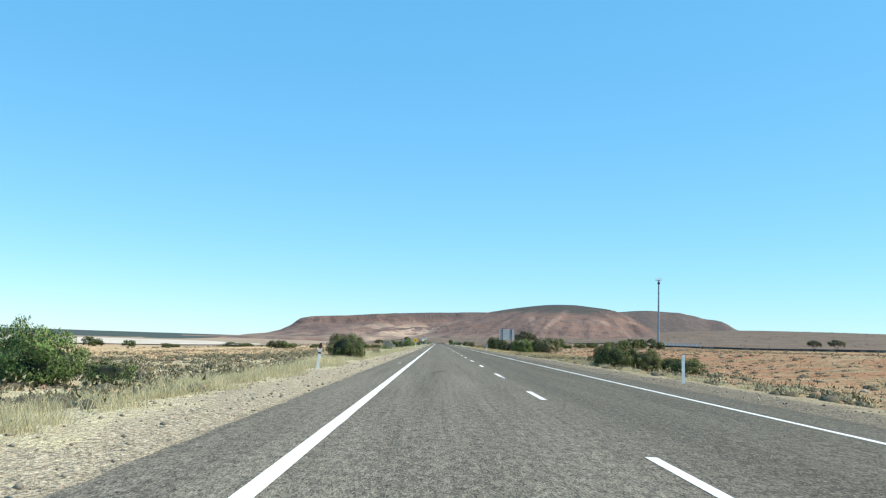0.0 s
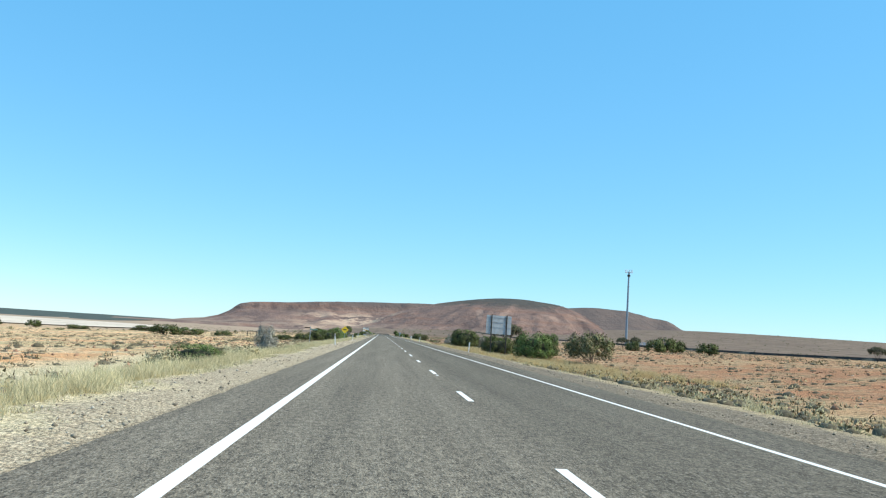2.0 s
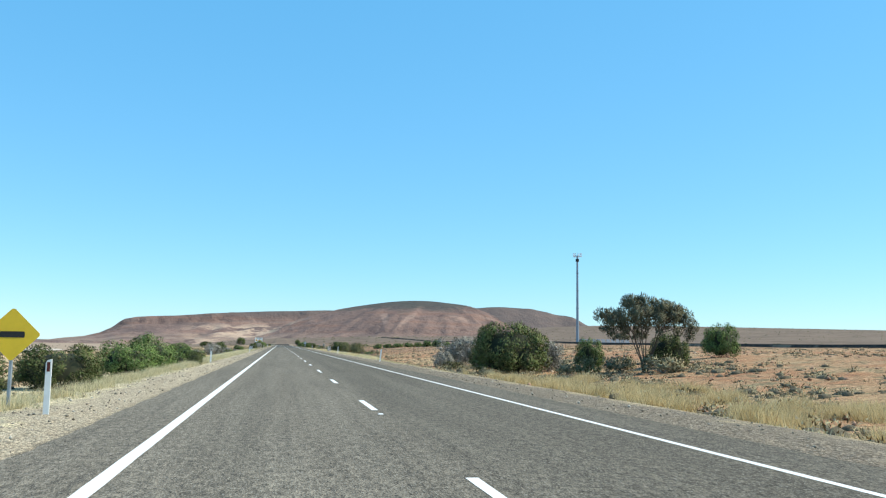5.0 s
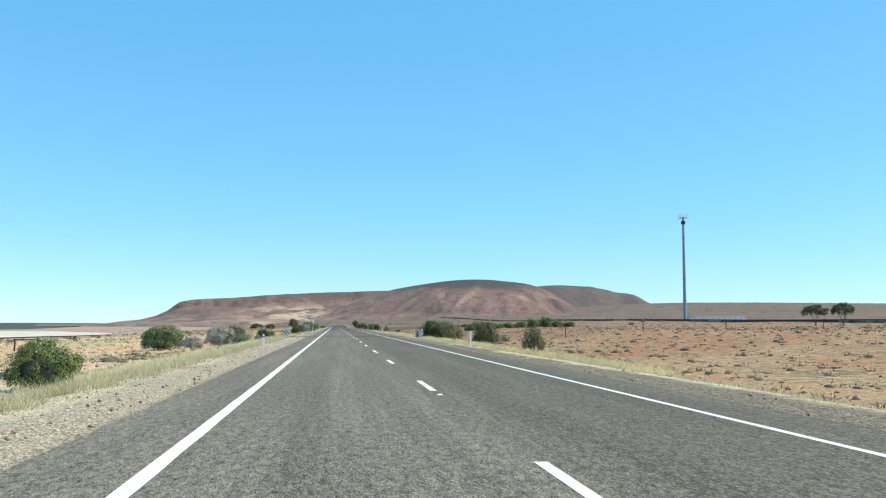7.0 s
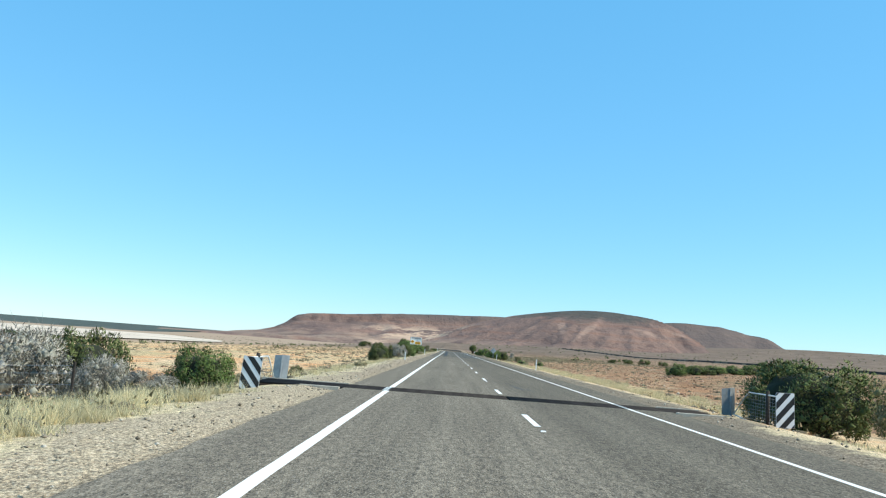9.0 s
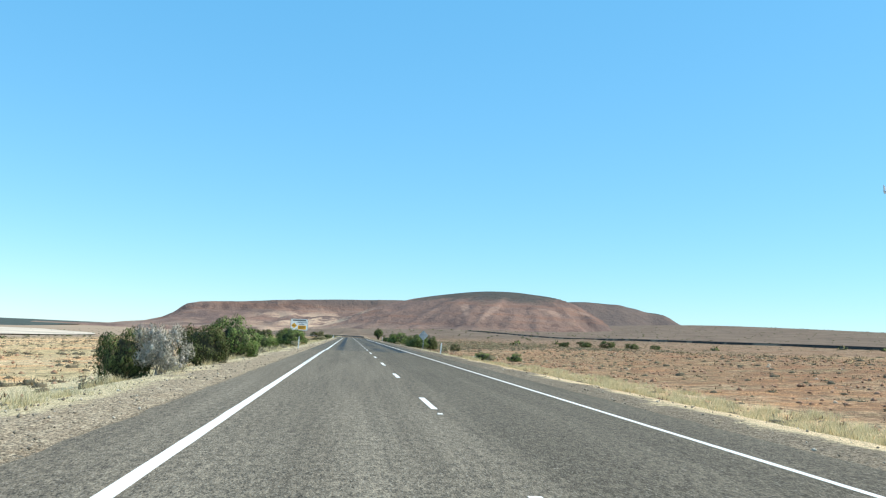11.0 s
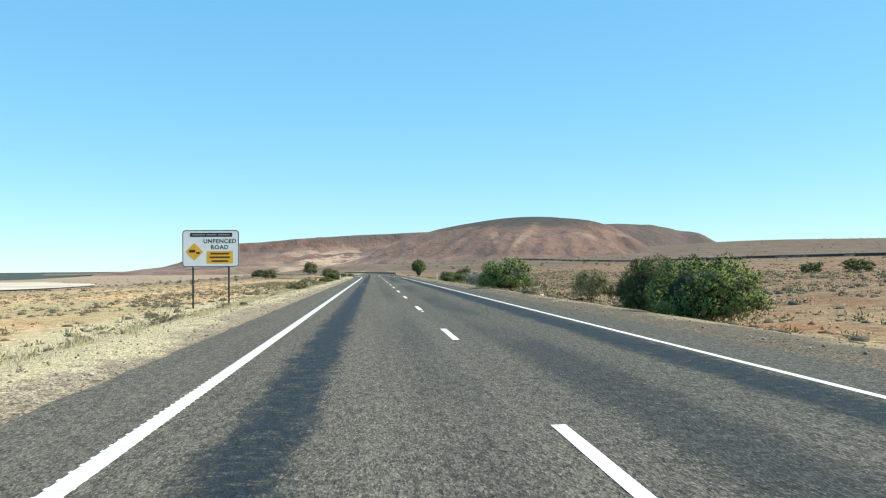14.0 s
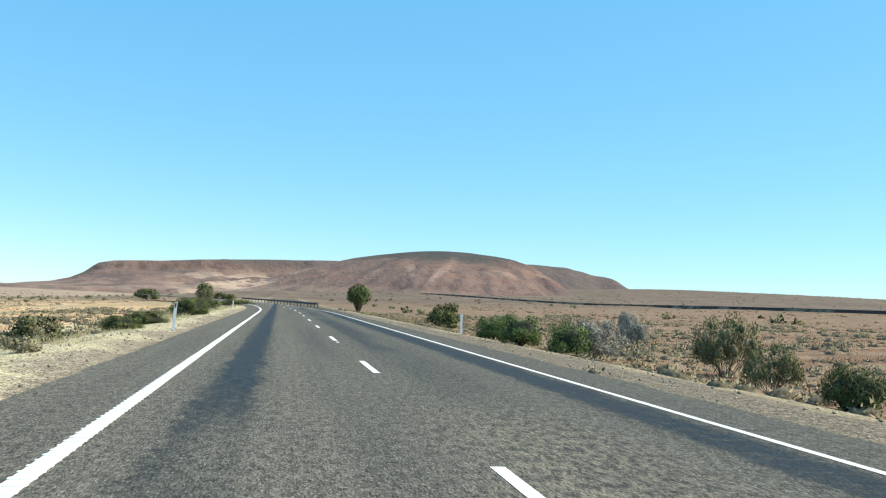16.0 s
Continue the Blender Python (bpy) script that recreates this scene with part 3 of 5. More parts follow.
def build_road():
    structure("road", ribbon(-4.85, 4.85, -60, GRID_Y0, 0.5, 0.0, M_ROAD, "road", 0.10, 0.12), "two-lane grey chip-seal highway", "road")
    structure("road", ribbon(-4.85, 4.85, GRID_Y1, 900, 0.5, 0.0, M_ROAD, "road", 0.10, 0.12), "two-lane grey chip-seal highway with dark bled wheel tracks", "road")
    w = 3.56
    for a, b in ((-60, GRID_Y0), (GRID_Y1, 471.0), (471.0, 900)):
        shift = 0.08 if a > 460 else 0.0
        structure("edge_line", ribbon(-w - 0.085 + shift, -w + 0.085 + shift, a, b, 1.0, 0.005, M_PAINT, "edge_line", 0.010), "solid white edge line", "road marking")
    for a, b in ((-60, GRID_Y0), (GRID_Y1, 900)):
        structure("edge_line", ribbon(w - 0.06, w + 0.06, a, b, 1.0, 0.005, M_PAINT, "edge_line", 0.008), "solid white edge line", "road marking")
    for k in range(0, 62):
        y1 = 12.0 * k
        if y1 - 3.05 < GRID_Y1 and y1 > GRID_Y0:
            continue
        tagged(structure("lane_dash", ribbon(-0.065, 0.065, y1 - 3.05, y1, 0.5, 0.005, M_PAINT, "lane_dash", 0.006), "white broken centre line dash", "road marking"), group="centre line dashes")


def raised_ribs(x, y0, y1):
    """White ribs of the audible edge line."""
    g = Geo()
    n = int((y1 - y0) / 0.22)
    for i in range(n):
        y = y0 + (y1 - y0) * (i + 0.5) / n
        g.box(x, y, 0.008, 0.188, 0.085, 0.007, None, 0.02)
    tagged(new("edge_line_ribs", g.mesh("edge_line_ribs", M_PAINT)), "raised white ribs on the edge line", "road marking", "", "stuff")


build_ground()
build_road()
raised_ribs(-3.56, 438.0, 470.9)
raised_ribs(-3.48, 471.2, 600.0)


def bitumen_smear(x, y, length, width, turn, seed):
    """A thin dark smear left on the seal."""
    rnd = random.Random(seed)
    n = 14
    left, right = [], []
    for i in range(n + 1):
        t = i / n
        w = width * (0.25 + 0.75 * math.sin(math.pi * min(1, max(0, t)))) * rnd.uniform(0.6, 1.2)
        c = turn * (t - 0.5) * length + rnd.uniform(-0.02, 0.02)
        left.append((x + c - w / 2, y + (t - 0.5) * length, 0.004))
        right.append((x + c + w / 2, y + (t - 0.5) * length, 0.004))
    g = Geo()
    g.add(left + right, [(i, n + 1 + i, n + 2 + i, i + 1) for i in range(n)])
    structure("bitumen_smear", g.mesh("bitumen_smear", M_SMEAR), "dark bitumen smear on the grey seal", "road stain")


M_SMEAR = plain("dark_bitumen", (0.074, 0.069, 0.060), 0.9, 0.0, 0.45, 9.0)
bitumen_smear(-2.2, 35.7, 3.6, 0.16, 0.21, 1)
bitumen_smear(-2.0, 36.6, 2.2, 0.10, 0.20, 2)
bitumen_smear(1.05, 363.0, 4.2, 0.22, -0.07, 3)
bitumen_smear(1.4, 361.5, 2.4, 0.12, -0.05, 4)

# ---------------------------------------------------------------- hills and distance


def ridged(x, y, s, k):
    return 1 - abs(noise.noise(Vector((x / s, y / s, k))))


def along(prof, x):
    """Height of a skyline given as (x, height) stops."""
    return float(np.interp(x, [p[0] for p in prof], [p[1] for p in prof]))


MESA_RIM = [(-760, -16), (-690, 2), (-640, 10), (-590, 16), (-540, 27), (-505, 43), (-485, 60), (-470, 69), (-438, 76), (-340, 82), (-150, 96), (0, 103), (140, 108), (500, 112)]
EAST_RIM = [(560, 128), (700, 142), (760, 148), (807, 150), (916, 145), (1024, 128), (1090, 116), (1112, 102), (1140, 86), (1240, 80), (1700, 77), (1960, 72), (2020, 84), (2080, 90), (2600, 88)]


def mesa_height(x, y):
    """A plateau with a steep rim over gullied, concave slopes."""
    rim_y = 2960 + 34 * noise.noise(Vector((x / 170, 2, 0))) + 14 * noise.noise(Vector((x / 55, 4, 0)))
    top = along(MESA_RIM, x) + 1.5 * noise.noise(Vector((x / 90, y / 90, 1)))
    d = max(0.0, rim_y - y)
    gully = 0.72 + 0.55 * ridged(x, y * 0.35, 82, 5) * smooth_step(d / 60)
    t = min(1.0, d / (430 * gully))
    body = 0.80 * (1 - t) ** 2.1 + 0.20 * max(0.0, 1 - d / 26)
    foot = 9 * smooth_step((x + 420) / 160) * max(0.0, 1 - d / 640) * (0.5 + 0.9 * ridged(x, y, 60, 8))
    return top * body + foot * smooth_step(d / 200) - 14 * smooth_step((d - 360) / 160)


def dome_height(x, y):
    """A broad rounded hill whose flanks are cut by spurs and gullies that run down from the crown."""
    east = smooth_step((x - 348) / 110)
    power = 1.85 + 0.70 * east
    u, v = (x - 348) / (425 if x < 348 else 425 - 164 * smooth_step((x - 348) / 60)), (y - 2405) / (470 if y < 2405 else 380)
    s = math.hypot(u, v)
    a = math.atan2(v, u)
    k = smooth_step((s - 0.22) / 0.45)
    spur = ridged(math.cos(a) * 300 + s * 40, math.sin(a) * 300, 70, 2) - 0.62
    fine = ridged(math.cos(a) * 420 + s * 60, math.sin(a) * 420 + s * 30, 34, 9) - 0.6
    s -= k * (0.13 * spur + 0.06 * fine)
    h = 119 * (1 - max(0.0, s) ** power) if s < 0.86 else 119 * (1 - 0.86 ** power) * max(0.0, 1 - (s - 0.86) / 0.55) ** 2.2
    return max(h, 0.0) + 2.0 * k * noise.noise(Vector((x / 30, y / 30, 6))) - 3 - 18 * smooth_step((s - 1.22) / 0.30)


def east_height(x, y):
    """A long low hill with a steep eastern shoulder, a cut upper slope and a wide apron."""
    top = along(EAST_RIM, x)
    d = max(0.0, 3300 + 25 * noise.noise(Vector((x / 120, 8, 0))) - y, (y - 3300) * 0.7)
    cut = 150 * (0.75 + 0.6 * ridged(x, y * 0.4, 110, 4))
    apron = 0.50 * max(0.0, 1 - d / 820) ** 1.2
    body = apron + 0.50 * max(0.0, 1 - d / cut) ** 1.3
    return top * body - 16 * smooth_step((d - 520) / 250)


def hill(name, x0, x1, y0, y1, step, fn, label):
    xs, ys = list(np.arange(x0, x1 + 1, step)), list(np.arange(y0, y1 + 1, step))
    structure(name, sheet(name, xs, ys, fn, M_HILL), label, "hill")


def build_distance():
    hill("mesa_hill", -760, 520, 2260, 3500, 10, mesa_height, "long flat-topped brown mesa with gullied slopes")
    hill("dome_hill", -300, 1000, 1760, 2980, 9, dome_height, "rounded red-brown stony hill with pale scars")
    hill("east_hill", 560, 2600, 2480, 3420, 15, east_height, "low brown hill with a steep eastern shoulder")
    xs = list(np.arange(-2400, -600, 40))
    far = [2000, 2150, 2300, 2500, 2700, 3000, 3300, 3600, 4000]
    structure("far_woods", sheet("far_woods", xs, far, lambda x, y: ground_z(x, y) - 2.0 + 2.6 * smooth_step((y - 1990) / 200) + 7.0 * smooth_step((y - 2100) / 1500) + 1.5 * noise.noise(Vector((x / 60, y / 200, 0))), M_FAR_WOODS), "dark wooded rise along the horizon", "backdrop")
    # dry salt lake west of the road
    g = Geo()
    rim = []
    for i in range(64):
        t = 2 * math.pi * i / 64
        r = 1 + 0.12 * noise.noise(Vector((math.cos(t) * 2, math.sin(t) * 2, 3)))
        rim.append((-620 + 330 * math.cos(t) * r + 60 * math.sin(t), 1160 + 610 * math.sin(t) * r, -11.2))
    g.add(rim + [(-620, 1160, -11.2)], [(i, (i + 1) % 64, 64) for i in range(64)])
    structure("salt_lake", g.mesh("salt_lake", M_SALT), "pale dry salt lake bed", "lake bed")


M_FAR_WOODS = plain("far_woodland", (0.070, 0.084, 0.066), 0.97, 0.0, 0.35, 0.03)
build_distance()

# ---------------------------------------------------------------- plants


def unit(v):
    return v / np.maximum(1e-9, np.linalg.norm(v, axis=1, keepdims=True))


def leaf_quads(p, d, length, width, rng, out=None):
    """One pointed leaf at each p along d. With out, every leaf turns its face that way."""
    n = len(p)
    side = unit(np.cross(d, rng.normal(size=(n, 3))))
    length = (length * rng.uniform(0.6, 1.4, n))[:, None]
    width = (width * rng.uniform(0.6, 1.4, n))[:, None]
    if out is not None:
        face = np.cross(d * length + side * width * 0.6, -side * width * 1.2)
        side = np.where((face * out).sum(1, keepdims=True) < 0, -side, side)
    v = np.stack([p + side * width * 0.6, p + d * length, p - side * width * 0.6], 1)
    return v.reshape(-1, 3), np.arange(3 * n).reshape(n, 3)


HULL_AT, HULL_SIZE = np.array([0.0, 0.0, 0.42]), np.array([0.92, 0.92, 0.55])


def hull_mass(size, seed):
    """A lumpy closed mass added inside a bush; its near-black colour stands for shade."""
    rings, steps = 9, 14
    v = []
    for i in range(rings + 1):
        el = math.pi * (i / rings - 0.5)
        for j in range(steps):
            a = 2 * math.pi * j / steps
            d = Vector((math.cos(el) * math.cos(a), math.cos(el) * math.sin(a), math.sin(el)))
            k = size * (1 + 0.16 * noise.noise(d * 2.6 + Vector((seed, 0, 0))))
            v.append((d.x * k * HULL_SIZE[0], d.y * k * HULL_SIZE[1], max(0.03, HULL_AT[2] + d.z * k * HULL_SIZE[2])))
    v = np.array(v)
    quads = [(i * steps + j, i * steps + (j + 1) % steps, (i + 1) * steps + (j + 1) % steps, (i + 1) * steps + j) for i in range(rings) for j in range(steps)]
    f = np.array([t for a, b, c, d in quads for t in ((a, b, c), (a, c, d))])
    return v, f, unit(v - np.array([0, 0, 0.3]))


def crown_mesh(name, blobs, per, length, width, mat, seed, upward=0.4, core=0.25, solid=0.47, flat=0.85, hull=0.0):
    """Leaves round the shells of many small clumps, shaded as soft clumps, with darker fill inside that stands for
    shade. hull: size of an added lumpy inner mass, coloured near-black as shade.
    """
    rng = np.random.default_rng(seed)
    ps, ds, ns = [], [], []
    for (x, y, z, r) in blobs:
        k = max(6, int((0.18 if r == INNER_R else 0.8) * per * (r / 0.28) ** 2))
        out = unit(rng.normal(size=(k, 3)))
        rad = r * (core + (1 - core) * rng.uniform(0, 1, k) ** 0.4)[:, None]
        p = np.array([x, y, z]) + out * rad * np.array([1, 1, flat])
        keep = p[:, 2] > 0.02
        if hull:
            keep &= np.linalg.norm((p - HULL_AT) / (HULL_SIZE * hull), axis=1) > 0.85
        d = unit(out * 0.8 + rng.normal(size=(k, 3)) * 0.55 + np.array([0, 0, upward]))
        whole = unit(p - np.array([0, 0, 0.30]))
        ps.append(p[keep])
        ds.append(d[keep])
        ns.append(unit(out * 0.75 + whole * 0.65 + rng.normal(size=(k, 3)) * 0.28)[keep])
    nrm = np.concatenate(ns)
    v, f = leaf_quads(np.concatenate(ps), np.concatenate(ds), length, width, rng, nrm)
    nrm = np.repeat(nrm, 3, 0)
    inner = 0
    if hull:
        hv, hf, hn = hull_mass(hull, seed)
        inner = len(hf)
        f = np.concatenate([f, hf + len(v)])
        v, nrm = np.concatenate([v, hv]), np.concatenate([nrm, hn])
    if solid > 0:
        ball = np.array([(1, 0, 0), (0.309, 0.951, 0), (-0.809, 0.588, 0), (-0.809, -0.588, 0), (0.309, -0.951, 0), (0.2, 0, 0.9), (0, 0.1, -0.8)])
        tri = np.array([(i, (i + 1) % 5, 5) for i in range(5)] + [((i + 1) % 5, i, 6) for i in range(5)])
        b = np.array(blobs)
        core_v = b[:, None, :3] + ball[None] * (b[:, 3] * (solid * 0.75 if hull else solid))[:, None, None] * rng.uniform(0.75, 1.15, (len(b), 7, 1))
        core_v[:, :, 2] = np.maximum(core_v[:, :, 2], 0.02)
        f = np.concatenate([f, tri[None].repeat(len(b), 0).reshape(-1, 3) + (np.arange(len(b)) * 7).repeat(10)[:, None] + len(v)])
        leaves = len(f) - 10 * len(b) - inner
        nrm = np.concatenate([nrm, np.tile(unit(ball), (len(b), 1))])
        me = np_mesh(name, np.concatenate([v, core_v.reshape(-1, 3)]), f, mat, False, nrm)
        # green cores go dark and the hull near-black, as shade between the leaves
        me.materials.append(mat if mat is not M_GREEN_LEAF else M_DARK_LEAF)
        me.materials.append(M_INNER_SHADE)
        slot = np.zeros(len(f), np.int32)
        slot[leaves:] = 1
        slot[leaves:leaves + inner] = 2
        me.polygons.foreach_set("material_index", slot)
        return me
    return np_mesh(name, v, f, mat, False, nrm)


def stem_mesh(name, tips, base_r, mat, seed, spread=0.20, twigs=0):
    rnd = random.Random(seed)
    g = Geo()
    for (x, y, z) in tips:
        b = (rnd.uniform(-spread, spread), rnd.uniform(-spread, spread), -0.06)
        m1 = (b[0] + (x - b[0]) * 0.35 + rnd.uniform(-0.05, 0.05), b[1] + (y - b[1]) * 0.35 + rnd.uniform(-0.05, 0.05), z * 0.42)
        m2 = (b[0] + (x - b[0]) * 0.72 + rnd.uniform(-0.06, 0.06), b[1] + (y - b[1]) * 0.72 + rnd.uniform(-0.06, 0.06), z * 0.76)
        g.tube([b, m1, m2, (x, y, z)], base_r, base_r * 0.25, 5)
        for _ in range(twigs):
            s = Vector(m1).lerp(Vector((x, y, z)), rnd.uniform(0.1, 0.95))
            e = s + Vector((rnd.uniform(-0.3, 0.3), rnd.uniform(-0.3, 0.3), rnd.uniform(0.02, 0.32)))
            q = s.lerp(e, 0.5) + Vector((rnd.uniform(-0.04, 0.04), rnd.uniform(-0.04, 0.04), 0))
            g.tube([s, q, e], base_r * 0.35, base_r * 0.10, 3)
    return g.mesh(name, mat)


INNER_R = 0.2801   # fill inside a bush: few leaves of its own


def dome_blobs(seed, n, low=-0.8, fat=1.0):
    """Clump centres that fill a lumpy dome of radius 1 and height 1."""
    rnd = random.Random(seed)
    out = []
    for i in range(n):
        a = rnd.uniform(0, 2 * math.pi)
        el = math.asin(rnd.uniform(low, 1.0))
        r = rnd.uniform(0.13, 0.23) * fat
        lump = 0.93 + 0.16 * noise.noise(Vector((math.cos(a) * 1.4, math.sin(a) * 1.4, seed + el)))
        k = (lump * 1.06 - r) * rnd.uniform(0.78, 1.0) * math.cos(el) ** (0.60 if el > 0 else 0.30)
        z = 0.38 + (0.58 if el > 0 else 0.34) * math.sin(el) * (lump - r * 0.9) / 0.9
        out.append((math.cos(a) * k, math.sin(a) * k, max(z, 0.10), r))
    for i in range(n // 5):
        a = rnd.uniform(0, 2 * math.pi)
        k = rnd.uniform(0, 0.45)
        out.append((math.cos(a) * k, math.sin(a) * k, rnd.uniform(0.25, 0.62), INNER_R))
    return out


PLANT = {}


def plant(kind, label, category, pieces):
    PLANT.setdefault(kind, []).append((label, category, pieces))


# dense dark bushes
for s in range(3):
    bl = dome_blobs(10 + s, 72, -0.92)
    plant("dark", "dense dark green desert bush on the roadside", "bush", [
        ("stem", stem_mesh("stem", [b[:3] for b in bl[:12]], 0.018, M_BARK, s), "brown woody stems"),
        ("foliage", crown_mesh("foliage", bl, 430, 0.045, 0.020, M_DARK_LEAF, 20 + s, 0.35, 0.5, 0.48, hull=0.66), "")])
    bl = dome_blobs(30 + s, 48, -0.88)
    plant("green", "leafy bright green desert bush on the roadside", "bush", [
        ("stem", stem_mesh("stem", [b[:3] for b in bl[:14]], 0.018, M_BARK, 40 + s), "brown woody stems"),
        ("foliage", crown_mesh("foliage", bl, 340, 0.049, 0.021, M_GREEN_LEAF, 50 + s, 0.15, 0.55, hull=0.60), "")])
    bl = dome_blobs(200 + s, 120, -0.92, 0.80)
    plant("bigdark", "large dense dark green desert bush", "bush", [
        ("stem", stem_mesh("stem", [b[:3] for b in bl[:16]], 0.010, M_BARK, 210 + s), "brown woody stems"),
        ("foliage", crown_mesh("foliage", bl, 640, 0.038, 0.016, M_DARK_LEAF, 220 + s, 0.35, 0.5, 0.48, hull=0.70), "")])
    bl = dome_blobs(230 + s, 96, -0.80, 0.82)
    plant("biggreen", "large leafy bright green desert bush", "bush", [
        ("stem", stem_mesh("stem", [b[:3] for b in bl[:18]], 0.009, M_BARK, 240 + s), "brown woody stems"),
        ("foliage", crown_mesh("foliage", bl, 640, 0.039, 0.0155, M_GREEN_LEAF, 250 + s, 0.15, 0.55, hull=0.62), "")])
    rnd = random.Random(60 + s)
    bl = [(x, y, 0.13 + 0.84 * z, r) for x, y, z, r in dome_blobs(400 + s, 46, -0.62)]
    tips = [b[:3] for b in bl[:22]]
    plant("open", "open olive-green shrub with bare lower stems", "shrub", [
        ("stem", stem_mesh("stem", tips, 0.010, M_BARK, 70 + s, 0.12, 4), "dark spreading stems"),
        ("foliage", crown_mesh("foliage", bl, 380, 0.050, 0.018, M_OLIVE_LEAF, 80 + s, 0.25, 0.3, 0.44), "")])
    tips = [(0.9 * rnd.uniform(0.1, 1) * math.cos(a), 0.9 * rnd.uniform(0.1, 1) * math.sin(a), rnd.uniform(0.28, 0.95)) for a in [2 * math.pi * i / 26 + rnd.uniform(-0.3, 0.3) for i in range(26)]]
    bl = [(x * 0.85, y * 0.85, z * 0.85, rnd.uniform(0.14, 0.24)) for x, y, z in tips]
    plant("twig", "grey half-dead twiggy shrub", "shrub", [
        ("stem", stem_mesh("stem", tips, 0.010, M_TWIG, 90 + s, 0.14, 12), ""),
        ("foliage", crown_mesh("foliage", bl + dome_blobs(300 + s, 30, -0.92), 640, 0.060, 0.011, M_GREY_TWIG, 95 + s, 0.4, 0.25, 0.4), "fine grey twigs and dull leaves")])
    bl = dome_blobs(110 + s, 26, -0.6, 1.3)
    plant("salt", "low grey-green saltbush in dry grass", "saltbush", [
        ("stem", stem_mesh("stem", [b[:3] for b in bl[:8]], 0.022, M_TWIG, 120 + s), ""),
        ("foliage", crown_mesh("foliage", bl, 70, 0.13, 0.055, M_GREY_LEAF if s != 1 else M_OLIVE_LEAF, 130 + s, 0.6), "")])
    bl = dome_blobs(140 + s, 24, -0.7, 1.3)
    plant("lite", "dark green bush far out on the plain", "bush", [
        ("stem", stem_mesh("stem", [b[:3] for b in bl[:5]], 0.035, M_BARK, 150 + s), ""),
        ("foliage", crown_mesh("foliage", bl, 110, 0.11, 0.055, M_DARK_LEAF, 160 + s, 0.1), "")])

def limb_mesh(name, tips, mat, seed):
    """A short trunk that forks into limbs, each of which carries a fan of tips."""
    rnd = random.Random(seed)
    g = Geo()
    forks = []
    for i in range(9):
        a = 2 * math.pi * i / 9 + rnd.uniform(-0.3, 0.3)
        f = Vector((0.30 * math.cos(a), 0.30 * math.sin(a), rnd.uniform(0.40, 0.52)))
        g.tube([(0.03 * math.cos(a), 0.03 * math.sin(a), -0.05), (0.08 * math.cos(a), 0.08 * math.sin(a), 0.16), (f.x * 0.6, f.y * 0.6, 0.30), f], 0.011, 0.007, 7)
        forks.append(f)
    for t in tips:
        t = Vector(t)
        f = min(forks, key=lambda q: (q - t).length)
        mid = f.lerp(t, 0.5) + Vector((rnd.uniform(-0.05, 0.05), rnd.uniform(-0.05, 0.05), 0.02))
        g.tube([f, mid, t], 0.005, 0.002, 5)
        for _ in range(3):
            s0 = mid.lerp(t, rnd.uniform(0, 0.8))
            g.tube([s0, s0 + Vector((rnd.uniform(-0.14, 0.14), rnd.uniform(-0.14, 0.14), rnd.uniform(0.0, 0.12)))], 0.003, 0.001, 3)
    return g.mesh(name, mat)


rnd = random.Random(5)
tips = []
for i in range(44):
    a, q = 2 * math.pi * i * 0.381966, math.sqrt((i + 0.5) / 44)
    tips.append((0.86 * q * math.cos(a), 0.86 * q * math.sin(a), 0.85 - 0.22 * q * q + rnd.uniform(-0.09, 0.05)))
bl = [(x, y, z, rnd.uniform(0.10, 0.17)) for x, y, z in tips] + [(x * 0.96, y * 0.96, z - rnd.uniform(0.08, 0.16), rnd.uniform(0.06, 0.11)) for x, y, z in tips[20:]]
plant("umb", "spreading flat-crowned tree with dark forking limbs", "tree", [
    ("trunk", limb_mesh("trunk", tips, M_BARK, 6), "dark forking trunk and limbs"),
    ("crown", crown_mesh("crown", bl, 1700, 0.034, 0.011, M_MYALL_LEAF, 7, 0.25, 0.2, 0.42, 0.55), "dull grey-olive crown")])
tips = []
for i in range(26):
    a, q = 2 * math.pi * i * 0.381966, math.sqrt((i + 0.5) / 26)
    tips.append((0.72 * q * math.cos(a), 0.72 * q * math.sin(a), 0.80 - 0.20 * q * q + rnd.uniform(-0.10, 0.04)))
bl = [(x, y, z, rnd.uniform(0.18, 0.26)) for x, y, z in tips] + [(x * 0.95, y * 0.95, z - 0.16, 0.18) for x, y, z in tips[10:]]
plant("round", "small round-crowned dark tree beside the road", "tree", [
    ("trunk", stem_mesh("trunk", tips, 0.045, M_BARK, 8, 0.05, 2), "dark forked trunk"),
    ("crown", crown_mesh("crown", bl, 120, 0.11, 0.04, M_DARK_LEAF, 9), "dense dark green crown")])

FIRST = {}
COUNT = {}
NAMES = {"dark": "bush", "green": "bush", "open": "shrub", "twig": "shrub", "salt": "saltbush", "lite": "bush", "bigdark": "bush", "biggreen": "bush", "umb": "tree", "round": "tree"}


